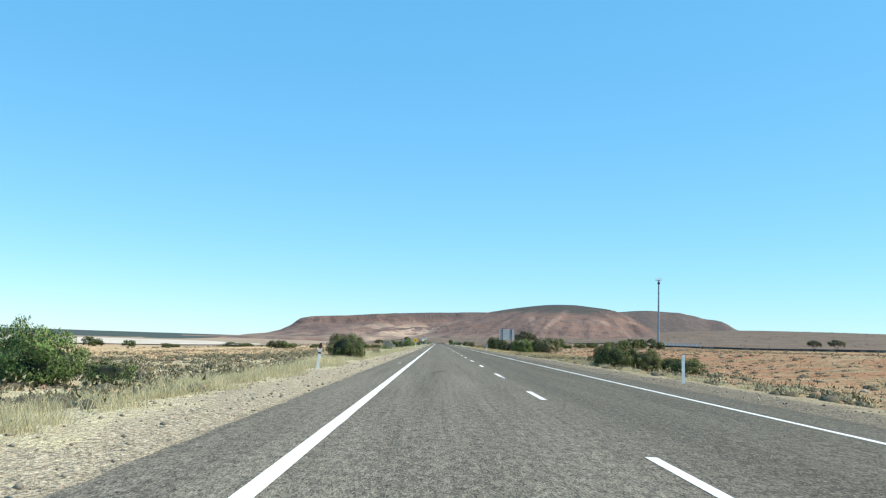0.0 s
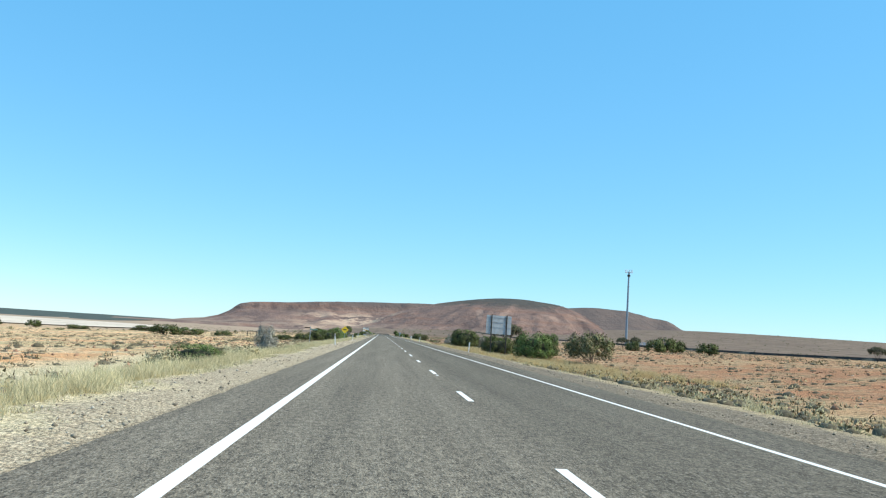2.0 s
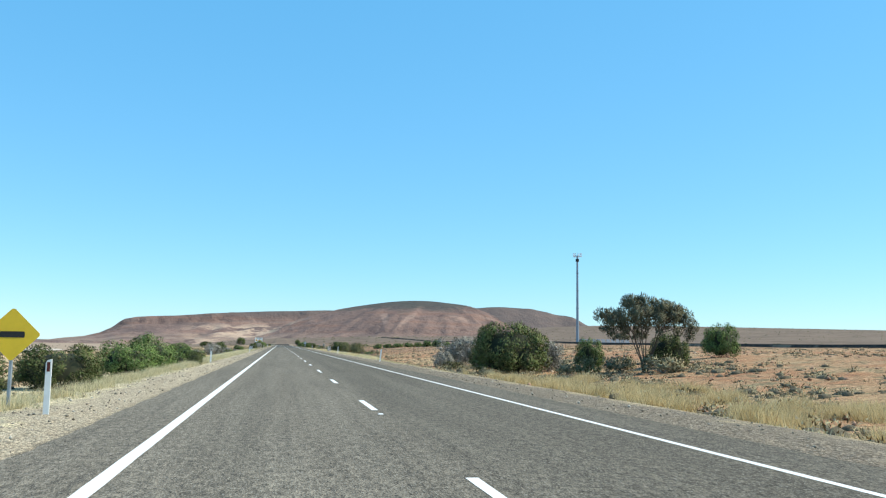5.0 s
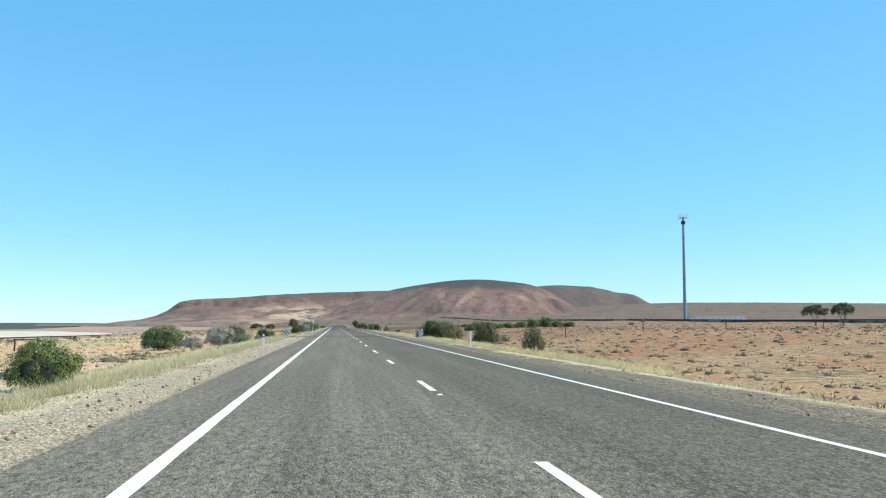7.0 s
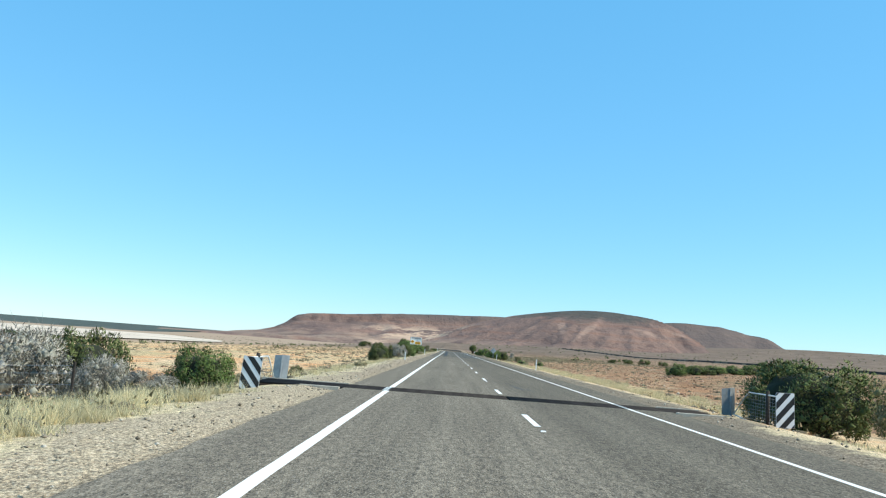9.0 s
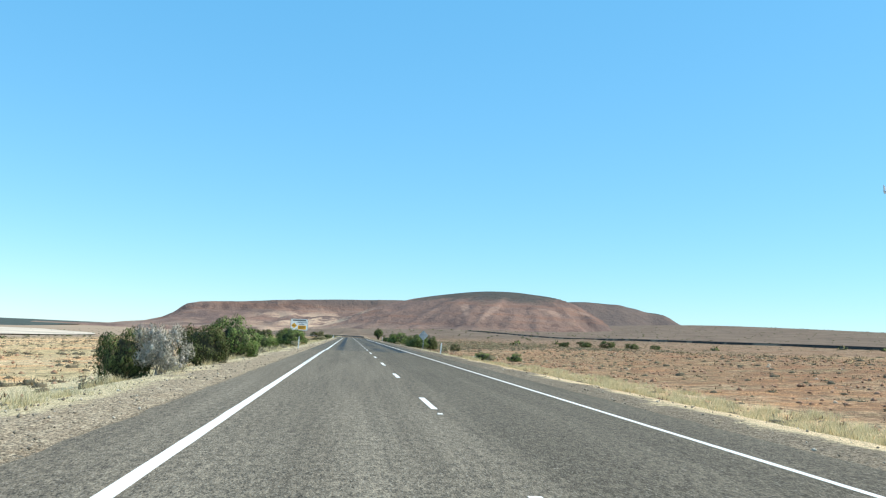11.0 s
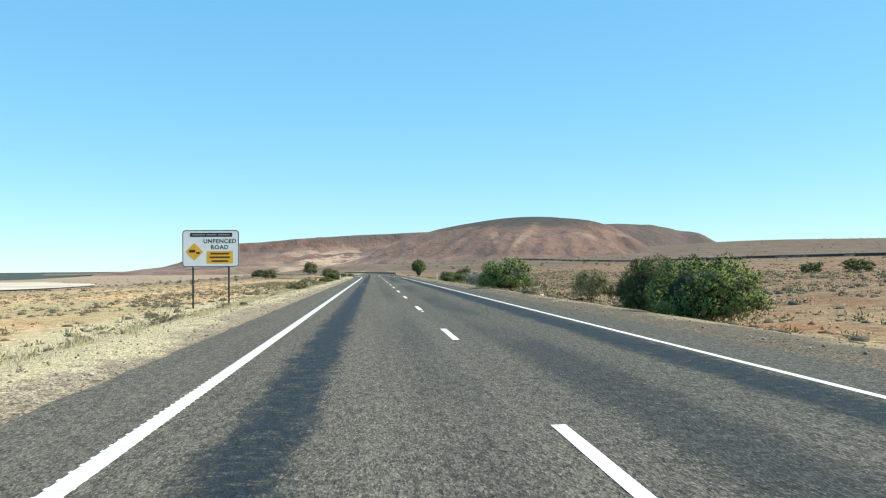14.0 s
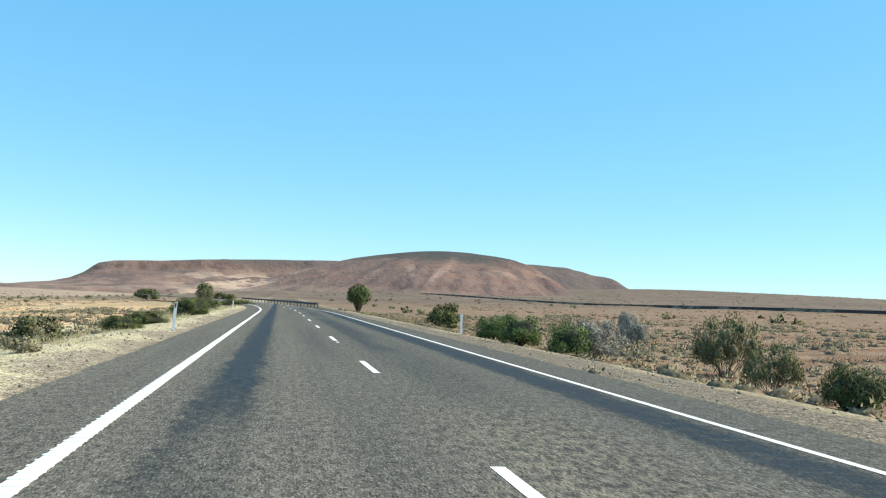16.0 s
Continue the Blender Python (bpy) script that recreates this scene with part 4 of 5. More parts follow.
def grow(kind, x, y, w, h):
    i = COUNT[kind] = COUNT.get(kind, -1) + 1
    variant = i % len(PLANT[kind])
    turn = random.Random(i * 7 + len(kind)).uniform(0, 360)
    m = Matrix.Translation((x, y, relief(x, y) - 0.03)) @ pose(0, 0, 0, 0, 0, turn)
    key = (kind, variant)
    if key not in FIRST:
        label, category, pieces = PLANT[kind][variant]
        top = thing(NAMES[kind], label, category, None, {"bush": "roadside bushes", "shrub": "roadside shrubs", "saltbush": "saltbushes", "tree": "trees"}[NAMES[kind]])
        for nm, me, lb in pieces:
            part(nm, me, top, lb)
        FIRST[key] = top
        top.matrix_world = m @ Matrix.Diagonal((w / 2, w / 2, h, 1))
        return top
    src = FIRST[key]
    made = copy_thing(src, m)
    made.matrix_basis = m @ Matrix.Diagonal((w / 2, w / 2, h, 1))
    return made


DARK_A = [(50.8, 211.6, 4.2, 2.2), (44.4, 218.4, 4.2, 2.5), (47.2, 221.6, 4.0, 2.9), (49.6, 223.4, 3.8, 2.7), (41.0, 220.0, 3.2, 1.9), (33.6, 221.0, 3.6, 1.5), (37.2, 223.0, 3.8, 1.6), (30.2, 220.0, 3.0, 1.3), (12.4, 54, 2.4, 1.1), (-7.8, 56.5, 2.7, 1.8), (8.9, 57.9, 2.7, 1.9), (11.0, 58.9, 2.9, 1.7), (13.4, 60.3, 2.5, 1.0), (-8.3, 107.9, 1.5, 0.6)]
DARK_D = [(-8, 133, 0.8, 0.3), (14.3, 244, 6.4, 4.2), (12.2, 178.8, 4.8, 2.6), (20.1, 190.2, 4.4, 2.2), (-16.7, 208.7, 2.9, 1), (-19.3, 209.1, 3.3, 1.1), (-13.9, 209.5, 3.6, 1.3), (-12.5, 215, 3.4, 1.8), (-10.7, 220.9, 4, 2), (-7.1, 239, 1.1, 0.9), (24.8, 240, 3.3, 2.6), (-57.3, 301.9, 9.2, 3.1), (-48.3, 333.7, 6.6, 2)]
DARK_B = [(9.85, 356.1, 4.7, 2.7), (-13.2, 355.2, 3.2, 2.6), (-66.9, 376.2, 11.4, 3), (-8.7, 413.4, 2.5, 1.8), (-8.8, 429, 2.1, 1.9), (-7.7, 437, 2.5, 1.9), (11.6, 541.8, 3, 2.5), (10, 543.5, 3.4, 2.6), (-6.8, 544.3, 0.4, 0.2), (51.0, 608, 3.6, 1.5), (55.2, 605.5, 4.2, 1.8), (60, 602.2, 4.6, 2.0), (65.5, 601, 3.8, 1.6), (71, 600, 3.2, 1.3), (-7.3, 613.4, 1.7, 0.6), (-143.3, 615.3, 24.8, 3.7)]
DARK_C = [(7.4, 575.2, 2.0, 1.2), (10.2, 597.4, 1.5, 1.2), (-7.5, 620.3, 2.3, 0.7), (-7.5, 638.9, 2.7, 1.4), (11, 648, 2.8, 1.7), (12.5, 657, 3.2, 1.6), (15.7, 671.1, 3.6, 2.4), (-9.7, 686.8, 2.8, 1.4), (-8.1, 717.5, 5.4, 1.1), (-230.8, 743.9, 20.4, 4.1), (-306.9, 769.6, 22.8, 9.2), (-296.6, 831.5, 15, 6.9), (-17.9, 841.7, 8.3, 2.9), (-50.6, 921.7, 9, 4.5), (-37.3, 1010.7, 9.6, 8.3), (-74.7, 1076.8, 14.6, 5.1)]
ROUND = [(8.2, 693.2, 3.8, 3.8)]
SALT_A = [(-9.2, 20.2, 1.1, 0.3), (-10.7, 26.8, 2, 0.3), (-7, 70.8, 0.7, 0.6), (-7.2, 73.4, 0.7, 0.5), (-9.1, 76.2, 1.8, 0.4), (10.3, 81, 1.6, 0.7), (9.6, 87.5, 2.4, 0.5), (13.6, 90.4, 1.7, 0.7), (-8.9, 103.3, 1.3, 0.6), (-8, 112.1, 2, 0.6), (-7.5, 135.6, 0.8, 0.3), (21.8, 234.7, 3, 1.2), (11.1, 237.2, 1.3, 0.6), (17.8, 237.2, 2.2, 1.2), (20.9, 239.3, 2.6, 1.2), (17.3, 239.6, 2, 1), (11.8, 251.6, 2.1, 0.7), (-10.8, 346.7, 1.2, 0.5), (16, 349, 2.3, 1), (14.3, 354.4, 1.2, 0.85), (-10.7, 354, 0.9, 0.3), (-10.9, 366.1, 1, 0.5), (-10.6, 378.6, 1, 0.5)]
SALT_B = [(38.5, 445.6, 2.6, 0.9), (31.0, 437.5, 2.2, 0.8), (-7, 380.1, 0.9, 0.3), (54.2, 468.7, 4.4, 1.2), (12, 482.6, 1.2, 0.6), (-7.2, 485.5, 0.6, 0.3), (-6.8, 485.8, 0.5, 0.3), (-11, 486.4, 1.3, 0.5), (-6.9, 488.6, 0.7, 0.3), (-7.2, 492, 1.2, 0.6), (12.3, 526.8, 1.5, 1), (14.3, 530.2, 2, 1.2), (7.1, 555.2, 1.2, 0.5), (12.8, 566.8, 1.6, 0.5), (-7.4, 576, 2, 0.6), (-7.3, 585.5, 0.9, 0.5), (13.8, 586.5, 1.7, 1), (12.9, 587.9, 0.8, 0.6), (-7.4, 590.3, 2, 0.9), (-7, 600, 0.9, 0.4), (-9.5, 610.9, 2.2, 0.9)]
OPEN = [(17.2, 152.6, 5, 3.1), (16.4, 259, 3.6, 2.2), (8.1, 299, 1.4, 1.6), (11.0, 329.2, 2.7, 2.3), (11.1, 351.8, 2.8, 2.4), (12.3, 556, 1.8, 1.3), (10.6, 556.4, 2.6, 1.8), (12.8, 607.5, 2.5, 2.2), (10.0, 600.2, 1.6, 1.35), (-11, 692.5, 2.5, 3.6)]
GREEN_A = [(14.5, 345.3, 1.8, 0.8), (11.3, 483.6, 2.1, 0.95), (14.6, 483.9, 1.8, 0.9), (13.0, 158.8, 4.6, 3.3), (26.1, 434.5, 2.9, 1.7), (29.4, 438, 3.2, 1.5), (33.0, 441.5, 3.4, 1.3), (36.6, 445, 3.0, 1.4), (40.2, 449, 2.8, 1.7), (43.8, 452.8, 3.2, 2.3), (47.6, 456.6, 3.6, 2.8), (51.4, 460.4, 3.2, 2.0), (55.5, 464, 3.4, 1.6), (-13.4, 27.6, 2.9, 1.7), (-11.4, 27.4, 1.8, 1.0), (-14.9, 29.6, 2.2, 2.2), (-9.5, 76.6, 2.6, 0.7), (-8.7, 107.2, 2.2, 0.8), (-10.2, 233.5, 4.2, 2.3), (-10.3, 243.6, 4, 2.7)]
GREEN_B = [(21, 245.5, 2.6, 2.6), (32, 246, 3.2, 3), (-10, 255.9, 1.8, 1.3), (-10.9, 283.5, 2.2, 1.5), (-12.6, 290, 2.6, 1.6), (-20.9, 354.7, 5.3, 3.1), (-10.5, 337.6, 1.9, 1.15), (-9.8, 356.2, 2.6, 1.75), (-7.6, 446, 3, 2.4), (-10.9, 496.2, 3.6, 1.95), (-8.3, 502.3, 4.1, 2.3), (-8.9, 508.6, 4, 2.35), (9, 535.5, 4.2, 2.4), (7.8, 569.3, 4.3, 2.6), (11.3, 590.8, 3.0, 1.95), (8.6, 621.5, 2.6, 1.4), (7.4, 613.4, 2.0, 1.5), (8.9, 612.0, 2.0, 1.55)]
TWIG = [(-8.9, 129.8, 1.2, 1.1), (-9.8, 134.6, 1.7, 1.7), (18, 246, 3, 2.3), (14.5, 251, 2.3, 1.9), (12, 257, 2, 1.5), (14.6, 262, 5.4, 2.9), (-14.4, 353.2, 4.3, 2.5), (-17.4, 352.6, 2.8, 1.4), (-12.0, 353.2, 2.4, 1.5), (-9.9, 351.8, 2.0, 0.85), (-7.6, 428.6, 2.1, 1.6), (8.4, 584.6, 3.6, 1.6), (9.6, 588.0, 3.0, 1.8), (10.4, 613.4, 2.8, 1.6), (18.1, 627, 1.8, 1.4), (20.5, 634, 2, 2)]
UMB = [(115.0, 271.6, 5.0, 3.9), (121.0, 269.5, 5.6, 4.2), (21.6, 236.7, 6.9, 5.5), (101.4, 421.2, 5.2, 5.0), (97.0, 424.0, 5.6, 4.6)]


def plant_all():
    for kind, rows in (("dark", DARK_A), ("dark", DARK_D), ("dark", DARK_B), ("dark", DARK_C), ("round", ROUND), ("salt", SALT_A), ("salt", SALT_B), ("open", OPEN), ("green", GREEN_A), ("green", GREEN_B), ("twig", TWIG), ("umb", UMB)):
        for x, y, w, h in rows:
            far = kind in ("dark", "salt") and (abs(x) > 26 or y > 640)
            big = "big" if kind in ("dark", "green") and w > 2.4 else ""
            grow("lite" if far else big + kind, x, y, w, min(h, w * 1.15) * (0.9 if kind in ("dark", "green") else 1.0) if kind != "umb" else h)


plant_all()

# ---------------------------------------------------------------- grass, scrub and stones


def on_ground(xy):
    return np.array([relief(float(a), float(b)) for a, b in xy])


def scatter(n, x0, x1, y0, y1, rng, bias=1.0):
    t = rng.uniform(0, 1, n) ** bias
    return np.stack([x0 + (x1 - x0) * t, rng.uniform(y0, y1, n)], 1)


def grouped(groups, each, x0, x1, y0, y1, spread, rng):
    """Loose groups of plants, denser towards x0."""
    at = np.repeat(scatter(groups, x0, x1, y0, y1, rng, 1.4), each, 0)
    return at + rng.normal(size=at.shape) * spread * np.array([0.7, 1.3])


def clear_of_grid(xy):
    return xy[(xy[:, 1] < GRID_Y0 - 0.6) | (xy[:, 1] > GRID_Y1 + 0.6) | (np.abs(xy[:, 0]) > 8)]


def patchy(xy, s, cut):
    return np.array([noise.noise(Vector((a / s, b / s, 11))) > cut for a, b in xy])


def thin(xy, keep, rng):
    """The bare stretch past the cattle grid carries little grass."""
    bare = (xy[:, 1] > 350) & (xy[:, 1] < 462)
    return xy[~bare | (rng.uniform(0, 1, len(xy)) < keep)]


def tufts(name, xy, blades, tall, spread, mat, rng, label, width=0.012):
    z = on_ground(xy)
    n = len(xy)
    size = rng.uniform(0.55, 1.3, n)
    base = np.repeat(np.column_stack([xy, z - 0.02]), blades, 0)
    size = np.repeat(size, blades)[:, None]
    base[:, :2] += rng.normal(size=(n * blades, 2)) * spread * 0.45 * size
    lean = rng.normal(size=(n * blades, 2)) * 0.45
    tip = base + np.column_stack([lean * tall, np.full(n * blades, tall)]) * size * rng.uniform(0.6, 1.15, (n * blades, 1))
    ang = rng.uniform(0, 2 * math.pi, n * blades)
    side = np.column_stack([np.cos(ang), np.sin(ang), np.zeros_like(ang)]) * width
    v = np.stack([base - side, base + side, tip], 1).reshape(-1, 3)
    f = np.arange(len(v)).reshape(-1, 3)
    tagged(new(name, np_mesh(name, v, f, mat)), label, "grass", "", "stuff")


def clumps(name, xy, leaves, radius, tall, length, width, mat, rng, label, category="scrub"):
    z = on_ground(xy)
    n = len(xy)
    size = np.repeat(rng.uniform(0.5, 1.5, n), leaves)[:, None]
    out = unit(rng.normal(size=(n * leaves, 3)))
    out[:, 2] = np.abs(out[:, 2])
    rad = rng.uniform(0.35, 1.0, (n * leaves, 1))
    p = np.repeat(np.column_stack([xy, z - 0.03]), leaves, 0) + out * rad * np.array([radius, radius, tall]) * size
    d = unit(out + rng.normal(size=p.shape) * 0.5 + np.array([0, 0, 0.5]))
    nrm = unit(out + np.array([0, 0, 0.25]) + rng.normal(size=p.shape) * 0.25)
    v, f = leaf_quads(p, d, length, width, rng, nrm)
    # a low mound inside each clump
    ring = np.array([(math.cos(i * 1.2566), math.sin(i * 1.2566), 0.0) for i in range(5)] + [(0.7 * math.cos(i * 1.2566 + 0.6), 0.7 * math.sin(i * 1.2566 + 0.6), 0.6) for i in range(5)] + [(0, 0, 0.85)])
    tri = np.array([(i, (i + 1) % 5, 5 + i) for i in range(5)] + [(5 + i, (i + 1) % 5, 5 + (i + 1) % 5) for i in range(5)] + [(5 + i, 5 + (i + 1) % 5, 10) for i in range(5)])
    mound = ring[None] * np.array([radius, radius, tall]) * 0.50 * size[::leaves][:, None] * rng.uniform(0.65, 1.25, (n, 11, 1)) + np.column_stack([xy, z - 0.03])[:, None, :]
    f = np.concatenate([f, (tri[None] + 11 * np.arange(n)[:, None, None]).reshape(-1, 3) + len(v)])
    nrm = np.concatenate([np.repeat(nrm, 3, 0), np.tile(unit(ring + np.array([0, 0, 0.2])), (n, 1))])
    me = np_mesh(name, np.concatenate([v, mound.reshape(-1, 3)]), f, mat, False, nrm)
    me.materials.append(M_MOUND)
    slot = np.zeros(len(f), np.int32)
    slot[-15 * n:] = 1
    me.polygons.foreach_set("material_index", slot)
    tagged(new(name, me), label, category, "", "stuff")


def stones(name, xy, r0, r1, mat, rng, label):
    z = on_ground(xy)
    n = len(xy)
    shape = np.array([(1, 0, 0), (0, 1, 0), (-1, 0, 0), (0, -1, 0), (0, 0, 0.8), (0, 0, -0.5)], float)
    fs = np.array([(0, 1, 4), (1, 2, 4), (2, 3, 4), (3, 0, 4), (1, 0, 5), (2, 1, 5), (3, 2, 5), (0, 3, 5)])
    ang = rng.uniform(0, 6.283, n)
    c, s = np.cos(ang), np.sin(ang)
    rot = np.stack([np.stack([c, -s, 0 * c], 1), np.stack([s, c, 0 * c], 1), np.stack([0 * c, 0 * c, 1 + 0 * c], 1)], 1)
    v = np.einsum("nij,kj->nki", rot, shape) * rng.uniform(0.6, 1.5, (n, 6, 1)) * (r0 + (r1 - r0) * rng.uniform(0, 1, n) ** 3)[:, None, None]
    v += np.column_stack([xy, z])[:, None, :]
    f = fs[None] + 6 * np.arange(n)[:, None, None]
    tagged(new(name, np_mesh(name, v.reshape(-1, 3), f.reshape(-1, 3), mat)), label, "stones", "", "stuff")


M_GRAVEL_STONE = foliage("gravel_stones", (0.150, 0.120, 0.085), (0.420, 0.365, 0.285), (0.620, 0.570, 0.490), 0.12)


def cover():
    rng = np.random.default_rng(3)
    # thin pale grass behind the gravel shoulders
    xy = np.concatenate([scatter(5600, -6.4, -10.6, 0, 82, rng, 1.3), scatter(2400, -6.4, -8.8, 82, 140, rng, 1.3), scatter(13000, -6.5, -12.5, 140, 700, rng, 1.5), scatter(2400, 7.0, 11, 60, 250, rng, 1.3), scatter(4200, 6.9, 11, 250, 350, rng, 1.3), scatter(900, 7.0, 10, 460, 520, rng, 1.3)])
    xy = clear_of_grid(xy)
    xy = thin(xy[patchy(xy, 3.0, 0.02)], 0.30, rng)
    tufts("dry_grass", xy, 9, 0.10, 0.24, M_GRASS, rng, "pale dry grass along the road verge", 0.009)
    # straw tussocks in a broken row along the verge
    gold = scatter(4600, 8.2, 16.5, 118, 232, rng, 1.2)
    gold = gold[patchy(gold, 2.2, 0.12)]
    tufts("tussock_grass", gold, 100, 0.46, 0.36, M_TAN_GRASS, rng, "tall tan tussock grass", 0.007)
    row = np.concatenate([scatter(560, -6.9, -9.6, 0, 82, rng, 1.4), scatter(260, -6.9, -8.6, 82, 140, rng, 1.4), scatter(500, -7.0, -9.5, 140, 225, rng, 1.4), scatter(1500, -6.8, -10.2, 225, 349, rng, 1.5), scatter(160, -7.0, -9.5, 360, 470, rng), scatter(260, -7.0, -9.6, 470, 700, rng), scatter(420, 7.3, 10.5, 285, 347, rng, 1.4), scatter(900, 7.4, 13.5, 362, 470, rng, 1.2), scatter(160, 7.6, 10.5, 30, 110, rng)])
    row = clear_of_grid(row[patchy(row, 2.4, -0.10)])
    tufts("pale_tussock_grass", row, 85, 0.30, 0.34, M_GRASS, rng, "pale straw tussock grass", 0.007)
    blond = np.concatenate([scatter(330, -7.5, -10.8, 282, 348, rng, 1.2), scatter(120, 7.6, 10.5, 282, 345, rng, 1.2), scatter(110, -7.2, -8.8, 40, 118, rng, 1.2)])
    tufts("blond_tussock_grass", clear_of_grid(blond), 150, 0.40, 0.46, M_GRASS, rng, "rounded blond tussock grass on the verge", 0.007)
    # low grey and brown scrub
    xy = np.concatenate([scatter(3000, -9, -60, 0, 700, rng, 1.6), scatter(3200, 9, 65, 0, 700, rng, 1.6), scatter(700, 8.5, 40, 560, 700, rng)])
    xy = thin(xy[patchy(xy, 9.0, -0.1)], 0.35, rng)
    clumps("low_scrub", xy, 26, 0.40, 0.22, 0.074, 0.038, M_SCRUB, rng, "low brown-green scrub tufts on red soil")
    xy = np.concatenate([scatter(1900, -8.5, -24, 0, 700, rng, 1.4), scatter(1000, 8.5, 30, 0, 700, rng, 1.5)])
    xy = np.concatenate([xy[patchy(xy, 12.0, 0.0)], grouped(64, 14, -9.0, -42, 0, 84, 1.5, rng), scatter(330, -7.8, -24, 0, 90, rng, 1.4), grouped(26, 14, -8.8, -24, 575, 690, 1.6, rng), scatter(150, -7.8, -22, 575, 680, rng), grouped(130, 14, 9.0, 60, 545, 720, 2.0, rng), scatter(420, 7.8, 34, 545, 700, rng, 1.2), grouped(34, 10, 8.4, 16, 0, 130, 1.2, rng), scatter(160, 7.4, 14, 0, 125, rng), scatter(170, -7.4, -14, 452, 506, rng), grouped(45, 12, 10.0, 30, 180, 262, 1.4, rng), scatter(150, -7.4, -11, 330, 349, rng)])
    xy = thin(clear_of_grid(xy), 0.3, rng)
    clumps("grey_saltbush", xy, 28, 0.50, 0.38, 0.096, 0.050, M_GREY_LEAF, rng, "low grey-green saltbush clumps", "saltbush")
    xy = np.concatenate([scatter(2800, -40, -230, 40, 1100, rng, 1.4), scatter(3600, 42, 300, 40, 1100, rng, 1.4)])
    xy = thin(xy[patchy(xy, 40.0, -0.2)], 0.5, rng)
    clumps("plain_scrub", xy, 14, 0.75, 0.32, 0.17, 0.11, M_SCRUB, rng, "scattered low scrub over the open plain")
    xy = np.concatenate([scatter(500, -60, -500, 500, 2300, rng), scatter(1100, 20, 1500, 500, 2400, rng)])
    clumps("distant_scrub", xy, 30, 1.2, 1.0, 0.5, 0.35, M_DARK_LEAF, rng, "dark scrub dotted below the hills")
    xy = np.concatenate([scatter(4300, -8.2, -80, 0, 700, rng, 1.6), scatter(6600, 8.4, 90, 0, 700, rng, 1.5)])
    xy = clear_of_grid(xy[patchy(xy, 6.0, -0.25)])
    clumps("dry_tussocks", xy, 13, 0.36, 0.22, 0.125, 0.034, M_CLOD, rng, "dry brown and straw tussocks on red soil", "grass")
    xy = np.concatenate([scatter(13000, 8.6, 48, 0, 700, rng, 1.3), scatter(7000, -9.5, -34, 0, 700, rng, 1.3)])
    xy = np.concatenate([xy, scatter(5200, 11.5, 48, 362, 520, rng, 1.2)])
    stones("stones", clear_of_grid(xy[patchy(xy, 5.0, -0.2)]), 0.03, 0.18, M_STONE, rng, "loose red-brown stones and clods")
    xy = np.concatenate([scatter(7500, 4.98, 7.6, 0, 640, rng), scatter(11500, -4.95, -7.4, 0, 640, rng)])
    stones("shoulder_gravel", clear_of_grid(xy), 0.008, 0.045, M_GRAVEL_STONE, rng, "loose pale and brown shoulder gravel")


cover()
# ---------------------------------------------------------------- road furniture


def words(text, size, mat, name="lettering"):
    cu = bpy.data.curves.new("text", "FONT")
    cu.body = text
    cu.size = size
    cu.align_x = "CENTER"
    cu.extrude = 0.003
    cu.space_character = 1.12
    cu.offset = size * 0.018
    ob = bpy.data.objects.new("text", cu)
    scene.collection.objects.link(ob)
    me = bpy.data.meshes.new_from_object(ob)
    bpy.data.objects.remove(ob)
    me.materials.clear()
    me.materials.append(mat)
    me.transform(Matrix.Rotation(radians(90), 4, "X"))
    me.name = name
    return me


def rounded(w, h, r, n=5):
    pts = []
    for cx, cz, a0 in ((w / 2 - r, h / 2 - r, 0), (-w / 2 + r, h / 2 - r, 90), (-w / 2 + r, -h / 2 + r, 180), (w / 2 - r, -h / 2 + r, 270)):
        for i in range(n + 1):
            a = radians(a0 + 90 * i / n)
            pts.append((cx + r * math.cos(a), cz + r * math.sin(a)))
    return pts[::-1]


def plate(w, h, r, y0, y1, mat, name):
    g = Geo()
    g.slab(rounded(w, h, r), y0, y1)
    return g.mesh(name, mat)


def turned(outline, deg):
    c, s = math.cos(radians(deg)), math.sin(radians(deg))
    return [(a * c - b * s, a * s + b * c) for a, b in outline]


def guide_posts():
    g = Geo()
    g.slab([(-0.05, -0.2), (-0.05, 0.90), (-0.03, 0.95), (0.05, 0.98), (0.05, -0.2)], -0.012, 0.0)
    g.slab([(-0.05, -0.2), (-0.05, 0.90), (-0.036, 0.93), (-0.036, -0.2)], 0.0, 0.028)
    g.slab([(0.036, -0.2), (0.036, 0.97), (0.05, 0.98), (0.05, -0.2)], 0.0, 0.028)
    body = g.mesh("body", M_WHITE)
    rows = ((-6.65, 35.1, 5, True), (6.15, 32.4, -1, False), (-5.95, 152, -5, False), (6.75, 160, 2, False), (-6.4, 242.7, 1, False), (5.95, 252.2, 6, False), (-6.0, 306.3, -1, True), (6.3, 308.3, 1, False), (-5.85, 473.6, 1, False), (6.35, 475.8, 4, False), (-5.5, 613, 2, False), (6.9, 622, -2, False), (-6.0, 200, 0, False), (-5.9, 410, 0, False), (6.3, 408, 0, False), (-6.3, 668, 0, False))
    for x, y, tilt, dark in rows:
        m = pose(x, y, relief(x, y), 0, tilt, 0)
        top = thing("guide_post", "white plastic roadside guide post with " + ("a black band" if dark else "a dark reflector" if x < 0 else "a pale reflector"), "guide post", m, "guide posts")
        body_part = part("body", body, top)
        part("reflector", REFLECT if x < 0 else PALE_REFLECT, body_part, "dark red reflector" if x < 0 else "pale reflector", Matrix.Translation((0, 0, 0.84)))
        if dark:
            part("band", BAND, body_part, "black band")
            part("cap", CAP, body_part, "black cap")


